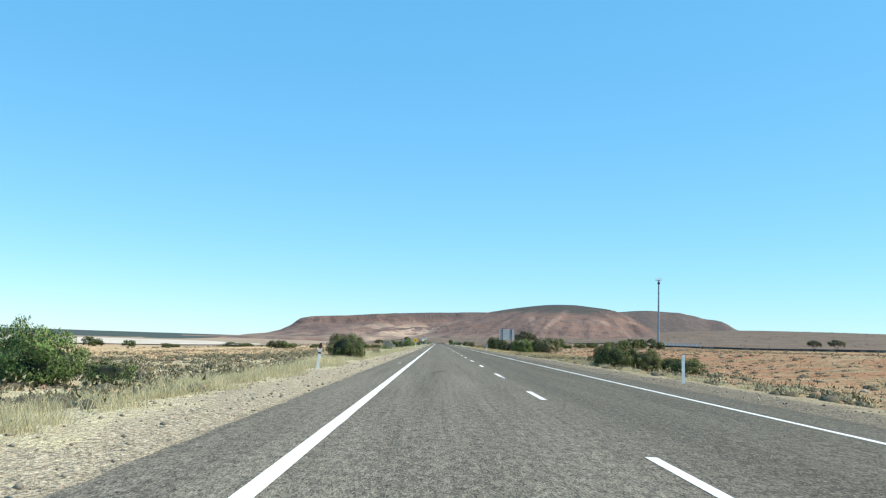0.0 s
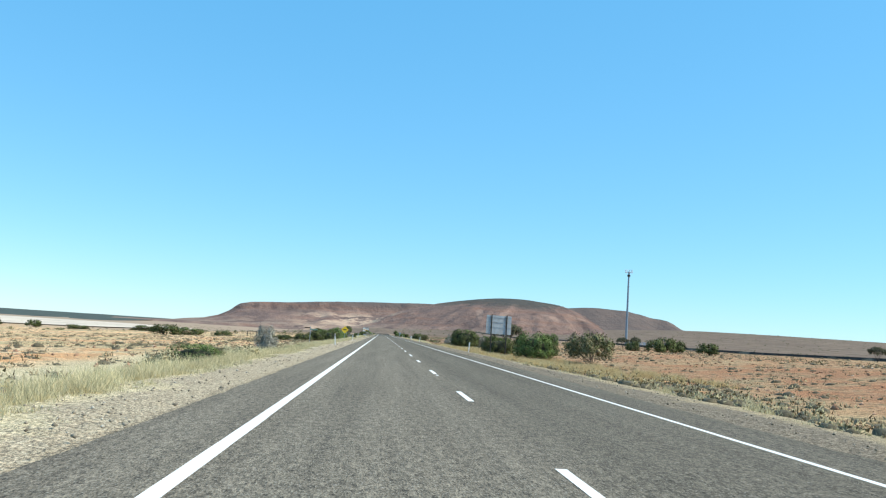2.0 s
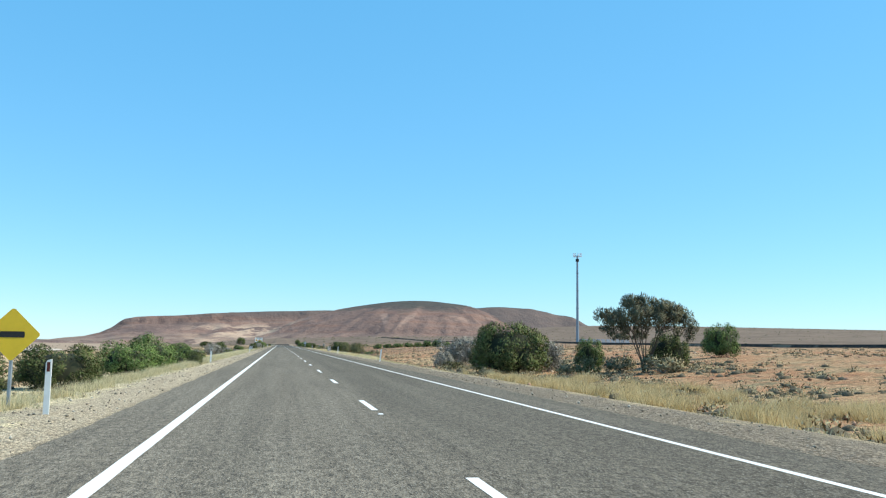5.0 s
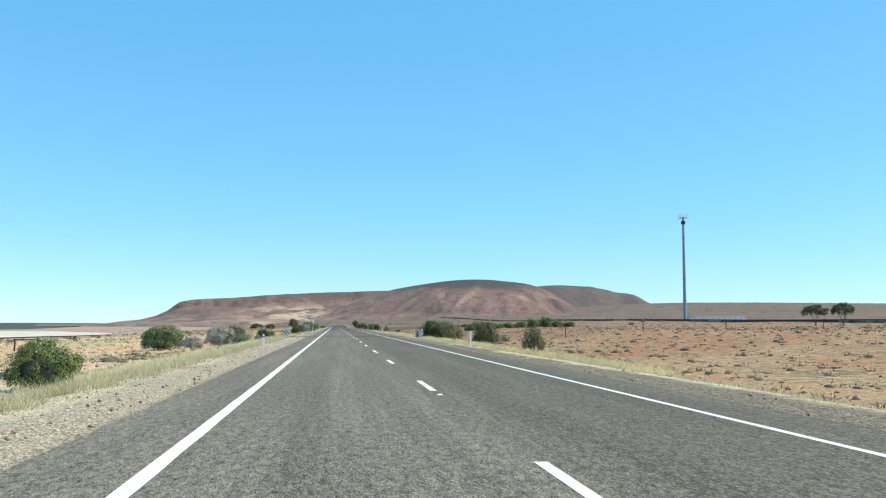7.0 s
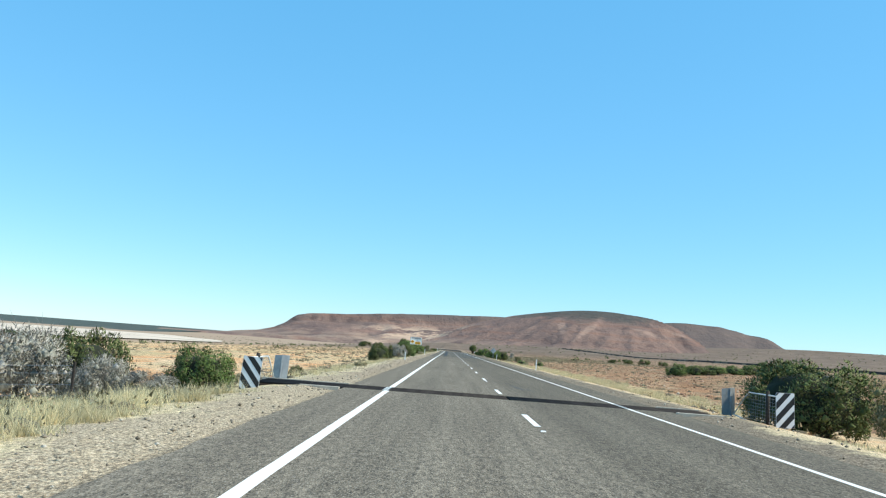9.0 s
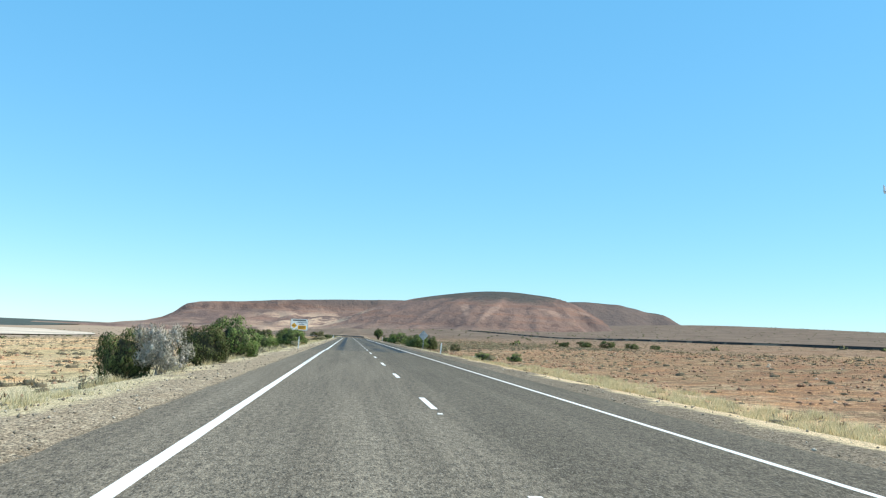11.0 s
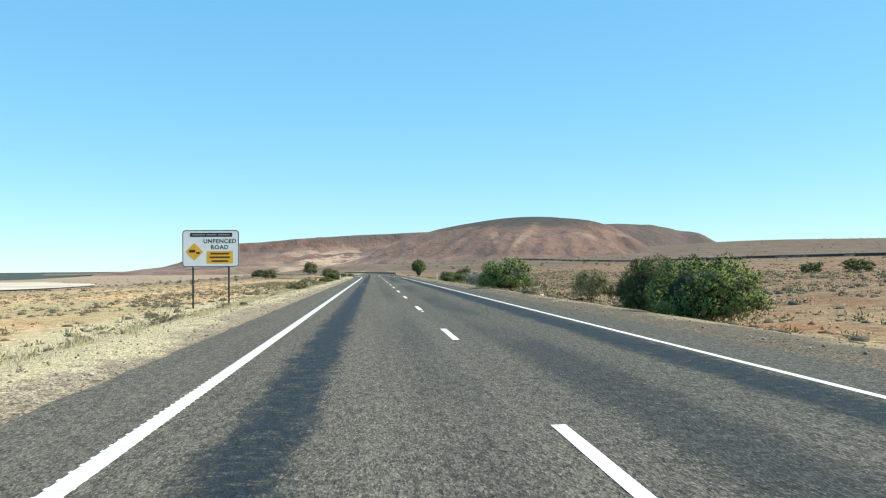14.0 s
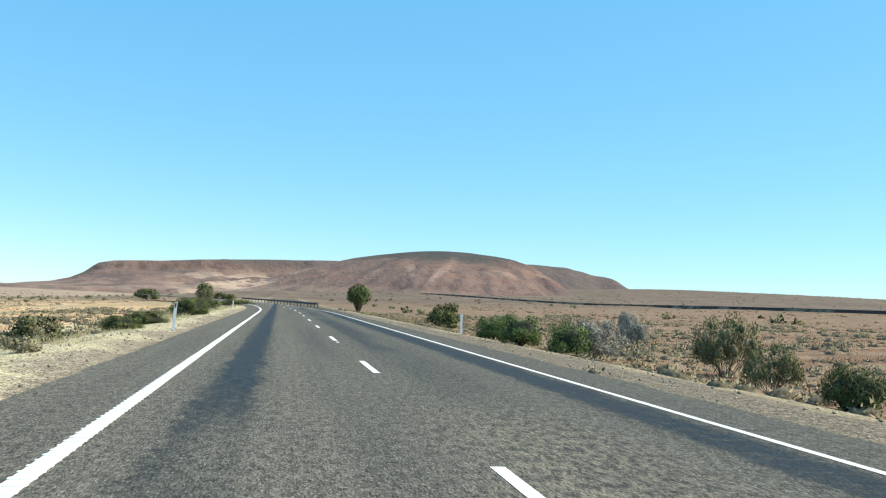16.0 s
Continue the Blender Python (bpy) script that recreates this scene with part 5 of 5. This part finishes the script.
def _mesh_of(fn, name, mat):
    g = Geo()
    fn(g)
    return g.mesh(name, mat)


REFLECT = _mesh_of(lambda g: g.slab(rounded(0.055, 0.17, 0.008), -0.019, -0.0165), "reflector", M_RED)
PALE_REFLECT = _mesh_of(lambda g: g.slab(rounded(0.045, 0.10, 0.018), -0.019, -0.0165), "reflector", M_SIGN_WHITE)
BAND = _mesh_of(lambda g: g.box(0, 0.008, 0.60, 0.112, 0.046, 0.06), "band", M_BLACK)
CAP = _mesh_of(lambda g: g.slab([(-0.053, 0.78), (-0.053, 0.905), (-0.03, 0.955), (0.053, 0.985), (0.053, 0.78)], -0.0165, -0.0125), "cap", M_BLACK)


def pavement_markers():
    g = Geo()
    g.add([(-0.05, -0.05, 0), (0.05, -0.05, 0), (0.05, 0.05, 0), (-0.05, 0.05, 0), (-0.04, -0.02, 0.018), (0.04, -0.02, 0.018), (0.04, 0.02, 0.018), (-0.04, 0.02, 0.018)], [(0, 1, 5, 4), (1, 2, 6, 5), (2, 3, 7, 6), (3, 0, 4, 7), (4, 5, 6, 7)])
    me = g.mesh("pavement_marker", M_WHITE)
    for k in range(1, 62, 2):
        y = 12 * k - 4.05
        if abs(y - 355) < 3:
            continue
        ob = tagged(new("pavement_marker", me), "small white raised pavement marker between lane dashes", "road marker", "pavement markers")
        ob.location = (0, y, 0.001)


def post_mesh(h, w, mat, name="post"):
    g = Geo()
    g.box(0, 0, h / 2 - 0.25, w, w, h + 0.5, None, w * 0.2)
    return g.mesh(name, mat)


def station_sign():
    x, y = -10.72, 558.5
    z0 = relief(x, y)
    top = thing("road_sign", "large white unfenced road warning sign on two dark posts", "road sign", pose(x, y, z0, 0, 0, 2) @ Matrix.Diagonal((1.14, 1.0, 1.14, 1.0)))
    w, h, zc = 2.76, 1.84, (2.65 - z0) / 1.14
    pm = post_mesh(zc + h / 2, 0.085, M_DARK_STEEL)
    for s in (-0.87, 0.87):
        part("post", pm, top, "dark green painted post", Matrix.Translation((s, 0.06, 0)))
    at = Matrix.Translation((0, 0, zc))
    panel = part("panel", plate(w, h, 0.16, -0.004, 0.010, M_SIGN_WHITE, "panel"), top, "", at)
    g = Geo()
    o, i = rounded(w - 0.02, h - 0.02, 0.15), rounded(w - 0.09, h - 0.09, 0.12)
    n = len(o)
    g.add([(a, -0.008, b) for a, b in o] + [(a, -0.008, b) for a, b in i], [(k, (k + 1) % n, n + (k + 1) % n, n + k) for k in range(n)])
    part("border", g.mesh("border", M_BLACK), panel, "thin black border")
    part("name_bar", plate(2.05, 0.20, 0.02, -0.010, -0.004, M_BLACK, "name_bar"), panel, "black bar with unreadable pale letters", Matrix.Translation((0.02, 0, 0.68)))
    for k, (cx, ww) in enumerate(((-0.62, 0.62), (0.02, 0.50), (0.62, 0.56))):
        part("bar", plate(ww, 0.040, 0.01, -0.014, -0.010, M_ALU, "bar"), panel, "", Matrix.Translation((cx + 0.02, 0, 0.68)))
    part("lettering", words("UNFENCED", 0.285, M_BLACK), panel, "black letters UNFENCED", Matrix.Translation((0.44, -0.008, 0.27)))
    part("lettering", words("ROAD", 0.285, M_BLACK), panel, "black letters ROAD", Matrix.Translation((0.43, -0.008, -0.03)))
    g = Geo()
    g.slab(turned(rounded(0.62, 0.62, 0.05), 45), -0.010, -0.004)
    part("diamond", g.mesh("diamond", M_AMBER), panel, "amber warning diamond", Matrix.Translation((-0.80, 0, -0.16)))
    g = Geo()
    g.slab(rounded(0.30, 0.13, 0.04), -0.014, -0.010)
    part("symbol", g.mesh("symbol", M_BLACK), panel, "plain dark symbol", Matrix.Translation((-0.90, 0, -0.13)))
    g = Geo()
    g.slab(rounded(0.18, 0.09, 0.03), -0.014, -0.010)
    part("symbol", g.mesh("symbol", M_BLACK), panel, "plain dark symbol", Matrix.Translation((-0.62, 0, -0.22)))
    part("plate", plate(1.28, 0.62, 0.03, -0.010, -0.004, M_AMBER, "plate"), panel, "amber plate", Matrix.Translation((0.44, 0, -0.44)))
    for dz, ww in ((0.18, 0.92), (0.0, 1.0), (-0.19, 0.80)):
        part("bar", plate(ww, 0.075, 0.01, -0.014, -0.010, M_BLACK, "bar"), panel, "", Matrix.Translation((0.44, 0, -0.44 + dz)))


def back_sign():
    x, y = 11.3, 172.6
    z0 = relief(x, y)
    top = thing("road_sign", "grey back of a large road sign on two dark posts", "road sign", pose(x, y, z0, 0, 0, 14))
    zc = 3.05 - z0
    pm = post_mesh(zc + 1.15, 0.11, M_DARK_STEEL)
    for s in (-0.92, 0.92):
        part("post", pm, top, "dark steel post", Matrix.Translation((s, -0.10, 0)))
    part("panel", plate(3.05, 2.1, 0.08, 0.0, 0.012, M_ALU, "panel"), top, "", Matrix.Translation((0, 0, zc)))
    g = Geo()
    g.box(0, -0.02, 0, 3.0, 0.04, 0.075)
    rail = g.mesh("rail", M_GALV)
    for dz in (0.82, 0.28, -0.30):
        part("rail", rail, top, "horizontal stiffening rail", Matrix.Translation((0, 0, zc + dz)))


def diamond_sign(x, y, zc, size, yaw, back):
    z0 = relief(x, y)
    label = "grey back of a diamond road sign on a steel post" if back else "yellow diamond warning sign on a thin post"
    top = thing("warning_sign", label, "road sign", pose(x, y, z0, 0, 0, yaw))
    zc -= z0
    part("post", post_mesh(zc + size * 0.66, 0.065, M_GALV), top, "galvanised post", Matrix.Translation((0, -0.05 if back else 0.05, 0)))
    g = Geo()
    g.slab(turned(rounded(size, size, 0.06), 45), 0.0, 0.010)
    part("panel", g.mesh("panel", M_ALU if back else M_YELLOW), top, "", Matrix.Translation((0, 0, zc)))
    if back:
        g = Geo()
        g.box(0, -0.015, 0, size * 1.25, 0.03, 0.05)
        part("rail", g.mesh("rail", M_GALV), top, "", Matrix.Translation((0, 0, zc + 0.04)))
        g = Geo()
        g.box(0, -0.015, 0, 0.36, 0.05, 0.06)
        part("bracket", g.mesh("bracket", M_GALV), top, "", Matrix.Translation((0, 0, zc + size * 0.55)))
    else:
        part("symbol", plate(size * 0.62, size * 0.16, 0.03, -0.005, 0.0, M_BLACK, "symbol"), top, "plain dark bar", Matrix.Translation((0, 0, zc)))


def finger_post():
    x, y = -8.1, 150.5
    top = thing("finger_post", "thin post with two small finger boards", "signpost", pose(x, y, relief(x, y), 0, 0, 0))
    part("post", post_mesh(1.62, 0.05, M_GALV), top, "grey metal post")
    part("blade", plate(0.48, 0.10, 0.01, -0.03, -0.015, M_BROWN, "blade"), top, "brown finger board", Matrix.Translation((-0.28, -0.01, 1.50)))
    part("blade", plate(0.62, 0.11, 0.01, -0.03, -0.015, M_TEAL, "blade"), top, "faded green finger board", Matrix.Translation((0.30, -0.01, 1.38)))


def clip(poly, axis, limit, keep_less):
    out = []
    for i, p in enumerate(poly):
        q = poly[(i + 1) % len(poly)]
        inside_p = p[axis] <= limit if keep_less else p[axis] >= limit
        inside_q = q[axis] <= limit if keep_less else q[axis] >= limit
        if inside_p:
            out.append(p)
        if inside_p != inside_q:
            t = (limit - p[axis]) / (q[axis] - p[axis])
            out.append((p[0] + (q[0] - p[0]) * t, p[1] + (q[1] - p[1]) * t))
    return out


def width_board(x, y, w, h, lean, sign, yaw=0):
    z0 = relief(x, y)
    top = thing("width_marker", "black and white diagonally striped width marker board", "marker board", pose(x, y, -0.22 if x < 0 else -0.12, 0, lean, yaw), "width markers")
    part("post", post_mesh(h * 0.9, 0.06, M_GALV), top, "", Matrix.Translation((0, 0.05, 0)))
    part("panel", plate(w, h, 0.015, 0.0, 0.012, M_SIGN_WHITE, "panel"), top, "white panel", Matrix.Translation((0, 0, h / 2)))
    pitch, slope = h * 0.40, 1.12
    for k in range(-1, 4):
        c = -h / 2 + 0.10 + k * pitch
        half = pitch * 0.27
        poly = [(-1.0, c + sign * slope * -1.0 - half), (1.0, c + sign * slope * 1.0 - half), (1.0, c + sign * slope * 1.0 + half), (-1.0, c + sign * slope * -1.0 + half)]
        for axis, limit, less in ((0, w / 2 - 0.006, True), (0, -w / 2 + 0.006, False), (1, h / 2 - 0.006, True), (1, -h / 2 + 0.006, False)):
            poly = clip(poly, axis, limit, less) if poly else poly
        if len(poly) >= 3:
            g = Geo()
            g.slab(poly[::-1], -0.005, 0.0)
            part("stripe", g.mesh("stripe", M_BLACK), top, "black diagonal stripe", Matrix.Translation((0, 0, h / 2)))


def folded_board(x, y, z, yaw, w, mat, label):
    top = thing("marker_board", label, "marker board", pose(x, y, z, 0, 3 if x < 0 else -2, yaw))
    part("post", post_mesh(0.75, 0.06, M_GALV), top, "")
    g = Geo()
    g.slab([(-w, 0.10), (-w, 0.98), (0.0, 1.02), (0.0, 0.12)], 0.03, 0.042)
    part("panel", g.mesh("panel", mat), top)
    g = Geo()
    g.box(0.10, 0.085, 0.57, 0.014, 0.27, 0.90, Matrix.Rotation(radians(-58), 4, "Z"))
    part("flange", g.mesh("flange", mat), top, "folded side of the board")


def cattle_grid():
    top = thing("cattle_grid", "dark steel cattle grid of parallel rails across the road", "cattle grid", pose(0, (GRID_Y0 + GRID_Y1) / 2, 0))
    deep = GRID_Y1 - GRID_Y0
    n = 12
    for (x0, x1) in ((-7.55, 0.06), (0.12, 6.15)):
        g = Geo()
        g.tube([(x0, 0, 0), ((x0 + x1) / 2, 0, 0), (x1, 0, 0)], 0.033, 0.033, 8)
        me = g.mesh("rail", M_RUST, True)
        for i in range(n):
            part("rail", me, top, "", Matrix.Translation((0, -deep / 2 + deep * (i + 0.5) / n, -0.033)))
    for x in (-3.63, 3.56):
        g = Geo()
        g.box(0, 0, 0, 0.16 if x < 0 else 0.12, 0.060, 0.006)
        me = g.mesh("paint_mark", M_PAINT)
        for i in range(n):
            part("paint_mark", me, top, "white paint on the rail", Matrix.Translation((x, -deep / 2 + deep * (i + 0.5) / n, 0.004)))
    for x in (-7.4, -6.0, -4.6, -3.1, -1.5, 0.09, 1.5, 3.1, 4.6, 6.0):
        g = Geo()
        g.box(0, 0, 0, 0.08, deep, 0.24)
        part("bearer", g.mesh("bearer", M_RUST), top, "", Matrix.Translation((x, 0, -0.21)))
    for s in (-1, 1):
        for xa, xb in ((-7.75 if s > 0 else -6.1, -4.95), (4.95, 6.3)):
            g = Geo()
            g.box(0, 0, 0, xb - xa, 0.16 if s > 0 else 0.26, 0.40)
            part("kerb", g.mesh("kerb", M_CONCRETE), top, "pale concrete edge beam", Matrix.Translation(((xa + xb) / 2, s * (deep / 2 + 0.17), -0.185)))


def wing_fence(side):
    """Pipe-framed mesh wing between the grid and the striped board."""
    x = -7.35 if side < 0 else 7.62
    start, stay, bend, tail = (352.6, 1.2, 2.9, 4.4) if side < 0 else (352.8, 1.2, 3.0, 4.5)
    top = thing("wing_fence", "white pipe-framed mesh wing fence beside the cattle grid", "fence", pose(x, start, 0))
    g = Geo()
    corners = [Vector((side * 0.12, -0.4, -0.4)), Vector((side * 0.10, -0.4, 0.70)), Vector((side * 0.16, bend, 0.70)), Vector((side * 0.20, tail, -0.10))]
    g.tube([corners[0], corners[1]], 0.022, 0.022, 6)
    g.tube([corners[1], corners[2]], 0.022, 0.022, 6)
    g.tube([corners[2], corners[3]], 0.022, 0.022, 6)
    g.tube([corners[0], corners[3]], 0.022, 0.022, 6)
    part("frame", g.mesh("frame", M_WHITE, True), top, "white painted pipe frame")
    g = Geo()
    for i in range(1, 9):
        z = -0.2 + i * 0.1
        end = corners[2].lerp(corners[3], min(1.0, max(0.0, (0.70 - z) / 0.80)))
        g.tube([(side * 0.11, -0.4, z), (end.x, end.y, z)], 0.004, 0.004, 3)
    for i in range(1, int((bend + 0.4) / 0.2)):
        y = -0.4 + i * 0.2
        g.tube([(side * 0.12, y, -0.25), (side * 0.12, y, 0.70)], 0.004, 0.004, 3)
    part("wire_mesh", g.mesh("wire_mesh", M_GALV), top, "grey wire mesh")
    g = Geo()
    g.tube([(side * 0.16, stay, -0.8), (side * 0.13, stay + 0.02, 0.3), (side * 0.12, stay + 0.03, 0.82)], 0.065, 0.058, 8)
    part("post", g.mesh("post", M_TIMBER, True), top, "black timber post")


def boundary_fence():
    for side in (-1, 1):
        top = thing("wire_fence", "wire boundary fence with dark steel posts", "fence", pose(0, 351.0, 0))
        xs = [side * v for v in (11.7, 23.9 if side > 0 else 21, 33, 43, 55)]
        g0 = Geo()
        g0.box(0, 0, 0.45, 0.07, 0.07, 1.5, None, 0.015)
        me = g0.mesh("post", M_TIMBER)
        for xx in xs:
            part("post", me, top, "", Matrix.Translation((xx, 0, relief(xx, 351.0))))
        for h in (0.3, 0.6, 0.9, 1.1):
            g = Geo()
            g.tube([(xx, 0, relief(xx, 351.0) + h) for xx in xs], 0.004, 0.004, 3)
            part("wire", g.mesh("wire", M_GALV), top)


def gate_frame():
    x0, x1, y = -50.8, -47.5, 396.0
    top = thing("gate_frame", "old dark timber gate frame standing on the plain", "gate", pose((x0 + x1) / 2, y, 0))
    half = (x1 - x0) / 2
    for sx in (-half, half):
        z = relief((x0 + x1) / 2 + sx, y)
        g = Geo()
        g.tube([(sx, 0, z - 0.3), (sx + 0.02, 0, z + 0.9), (sx, 0.02, z + 1.85)], 0.13, 0.11, 8)
        part("post", g.mesh("post", M_TIMBER, True), top, "dark timber post")
    z = relief((x0 + x1) / 2, y) + 1.72
    g = Geo()
    g.tube([(-half - 0.15, -0.10, z), (0, -0.10, z - 0.04), (half + 0.15, -0.10, z)], 0.08, 0.07, 8)
    part("rail", g.mesh("rail", M_TIMBER, True), top, "top rail")


def comms_mast():
    x, y = 162.3, 646.5
    z0 = ground_z(x, y)
    top = thing("comms_mast", "tall slender grey telecommunications mast on the plain", "mast", pose(x, y, z0))
    h = 53.2 - z0
    for k in range(5):
        g = Geo()
        a, b = k / 5, (k + 1) / 5
        g.tube([(0, 0, h * a - (1 if k == 0 else 0)), (0, 0, h * b)], 0.82 - 0.30 * a, 0.82 - 0.30 * b, 14)
        part("shaft", g.mesh("shaft", M_MAST), top, "grey steel shaft section")
        if k:
            g = Geo()
            g.tube([(0, 0, h * a - 0.18), (0, 0, h * a + 0.18)], 0.98 - 0.28 * a, 0.98 - 0.28 * a, 14)
            part("flange", g.mesh("flange", M_GALV), top, "bolted flange")
    g = Geo()
    g.tube([(0, 0, h - 3.4), (0, 0, h - 2.0)], 1.0, 1.0, 12)
    part("collar", g.mesh("collar", M_DARK_STEEL), top, "dark equipment collar")
    for i in range(3):
        a = radians(20 + 120 * i)
        d = Vector((math.cos(a), math.sin(a), 0))
        e = Vector((-d.y, d.x, 0))
        g = Geo()
        g.tube([Vector((0, 0, h - 0.4)), d * 1.7 + Vector((0, 0, h - 0.4))], 0.09, 0.09, 6)
        g.tube([d * 1.7 + e * -1.5 + Vector((0, 0, h - 0.4)), d * 1.7 + e * 1.5 + Vector((0, 0, h - 0.4))], 0.08, 0.08, 6)
        part("arm", g.mesh("arm", M_GALV), top, "headframe arm")
        for s in (-1.4, 0.0, 1.4):
            g = Geo()
            c = d * 1.9 + e * s
            g.box(c.x, c.y, h + 0.2, 0.32, 0.32, 2.3, Matrix.Rotation(a, 4, "Z"), 0.08)
            part("antenna", g.mesh("antenna", M_SIGN_WHITE), top, "white panel antenna")
    g = Geo()
    g.box(3.4, 1.5, 1.2, 3.0, 2.4, 2.8, None, 0.05)
    part("hut", g.mesh("hut", M_ALU), top, "small equipment hut")


M_MAST = plain("mast_steel", (0.24, 0.29, 0.35), 0.75, 0.0, 0.03, 0.5)


def solar_array():
    for i in range(9):
        x, y = 169.5 + i * 3.0, 648.0 + i * 0.3
        top = thing("solar_panel", "pale tilted solar panel on a ground frame", "solar panel", pose(x, y, ground_z(x, y)), "solar array beside the mast")
        g = Geo()
        g.box(0, 0, 1.6, 2.3, 0.06, 2.5, Matrix.Rotation(radians(-38), 4, "X"))
        part("panel", g.mesh("panel", M_PANEL), top)
        for s in (-0.8, 0.8):
            g = Geo()
            g.tube([(s, 0.5, -0.3), (s, 0.5, 2.2)], 0.05, 0.05, 6)
            part("leg", g.mesh("leg", M_GALV), top)


def railway():
    g = Geo()
    rows = []
    ys = list(np.arange(-120, 1500, 20))
    for y in ys:
        z = ground_z(150, y)
        rows.append([(146.6, y, z - 0.5), (147.6, y, z + 0.75), (151.4, y, z + 0.75), (152.6, y, z - 0.5)])
    vs = [p for r in rows for p in r]
    fs = [(4 * i + k, 4 * i + k + 1, 4 * i + k + 5, 4 * i + k + 4) for i in range(len(rows) - 1) for k in range(3)]
    g.add(vs, fs)
    top = thing("railway", "dark ballasted railway embankment across the plain", "railway")
    part("embankment", g.mesh("embankment", M_BALLAST), top)
    for dx in (-0.72, 0.72):
        g = Geo()
        for a, b in zip(ys, ys[1:]):
            za, zb = ground_z(150, a) + 0.83, ground_z(150, b) + 0.83
            vs = [(149.5 + dx + s * 0.035, q, zz + t * 0.09) for q, zz in ((a, za), (b, zb)) for s in (-1, 1) for t in (-1, 1)]
            g.add(vs, [(0, 1, 5, 4), (1, 3, 7, 5), (3, 2, 6, 7)])
        part("rail", g.mesh("rail", M_RUST), top, "steel running rail")


def guard_rail():
    top = thing("guard_rail", "low weathered guard rail along the outside of the bend", "guard rail")
    ys = list(np.arange(706, 800, 4.0))
    pts = [(road_centre(y) + 5.6, y) for y in ys]
    prof = [(0.0, 0.42), (-0.06, 0.48), (0.0, 0.56), (-0.06, 0.66), (0.0, 0.74)]
    g = Geo()
    vs = [(x + dx, y, z) for x, y in pts for dx, z in prof]
    k = len(prof)
    fs = [(i * k + j, i * k + j + 1, (i + 1) * k + j + 1, (i + 1) * k + j) for i in range(len(pts) - 1) for j in range(k - 1)]
    g.add(vs, fs)
    g.add([(x + 0.004 + dx, y, z) for x, y in pts for dx, z in prof], [f[::-1] for f in fs])
    part("beam", g.mesh("beam", M_DARK_STEEL), top, "corrugated steel beam")
    g = Geo()
    g.box(0.09, 0, 0.25, 0.12, 0.15, 1.1, None, 0.02)
    me = g.mesh("post", M_TIMBER)
    for x, y in pts[::1]:
        part("post", me, top, "", Matrix.Translation((x, y, 0)))


def litter(x, y, size, seed):
    """A crumpled scrap of white plastic lying on the verge."""
    bm = bmesh.new()
    bmesh.ops.create_icosphere(bm, subdivisions=2, radius=1.0)
    rnd = random.Random(seed)
    for v in bm.verts:
        k = 0.75 + 0.5 * noise.noise(v.co * 2.3 + Vector((seed, 0, 0))) + rnd.uniform(-0.12, 0.12)
        v.co = Vector((v.co.x * k * 1.3, v.co.y * k * 0.8, max(-0.15, v.co.z * k * 0.55))) * size
    me = bpy.data.meshes.new("litter")
    bm.to_mesh(me)
    bm.free()
    me.materials.append(M_WHITE)
    ob = tagged(new("litter", me), "crumpled white plastic scrap on the verge", "litter", "roadside litter")
    ob.matrix_world = pose(x, y, max(relief(x, y), 0.0 if abs(x) < 4.9 else -9.0) + size * 0.12, 0, 0, 40 * seed)


M_BLEACHED = plain("bleached_wood", (0.600, 0.530, 0.430), 0.92, 0.0, 0.35, 8.0)


def fallen_branch(x, y, turn):
    """A dry branch with a bent limb and broken side shoots, lying on the ground."""
    rnd = random.Random(17)
    g = Geo()
    limb = [Vector((-0.95, -0.05, 0.05)), Vector((-0.45, 0.06, 0.10)), Vector((0.05, -0.02, 0.13)), Vector((0.55, 0.10, 0.09)), Vector((0.95, 0.02, 0.12))]
    g.tube(limb, 0.055, 0.022, 8)
    for i in range(9):
        k = rnd.randint(0, 3)
        s = limb[k].lerp(limb[k + 1], rnd.uniform(0.1, 0.9))
        e = s + Vector((rnd.uniform(0.10, 0.45), rnd.choice((-1, 1)) * rnd.uniform(0.12, 0.38), rnd.uniform(-0.04, 0.24)))
        e.z = max(e.z, 0.02)
        m = s.lerp(e, 0.5) + Vector((rnd.uniform(-0.05, 0.05), 0, 0.03))
        g.tube([s, m, e], 0.024, 0.008, 5)
    ob = tagged(new("fallen_branch", g.mesh("fallen_branch", M_BLEACHED, True)), "bleached dry branch lying on the red verge", "branch")
    ob.matrix_world = pose(x, y, relief(x, y) - 0.01, 0, 0, turn)


guide_posts()
pavement_markers()
station_sign()
back_sign()
diamond_sign(7.2, 503.8, 1.59, 0.84, 3, True)
diamond_sign(-7.3, 202.3, 1.42, 0.78, 0, False)
finger_post()
cattle_grid()
width_board(-7.29, 352.1, 0.54, 0.96, 4, -1)
width_board(7.62, 352.3, 0.51, 0.96, -2, 1)
folded_board(-7.47, 357.3, -0.28, -8, 0.26, M_ALU, "grey folded back of a marker board beside the cattle grid")
folded_board(7.80, 357.5, -0.26, 8, 0.30, M_ALU, "grey folded marker board in the shade of a bush")
wing_fence(-1)
wing_fence(1)
boundary_fence()
gate_frame()
comms_mast()
solar_array()
railway()
guard_rail()
fallen_branch(12.3, 493.4, 12)
litter(7.6, 555.1, 0.13, 1)
litter(10.2, 236.2, 0.14, 2)
litter(-4.1, 46.4, 0.07, 3)
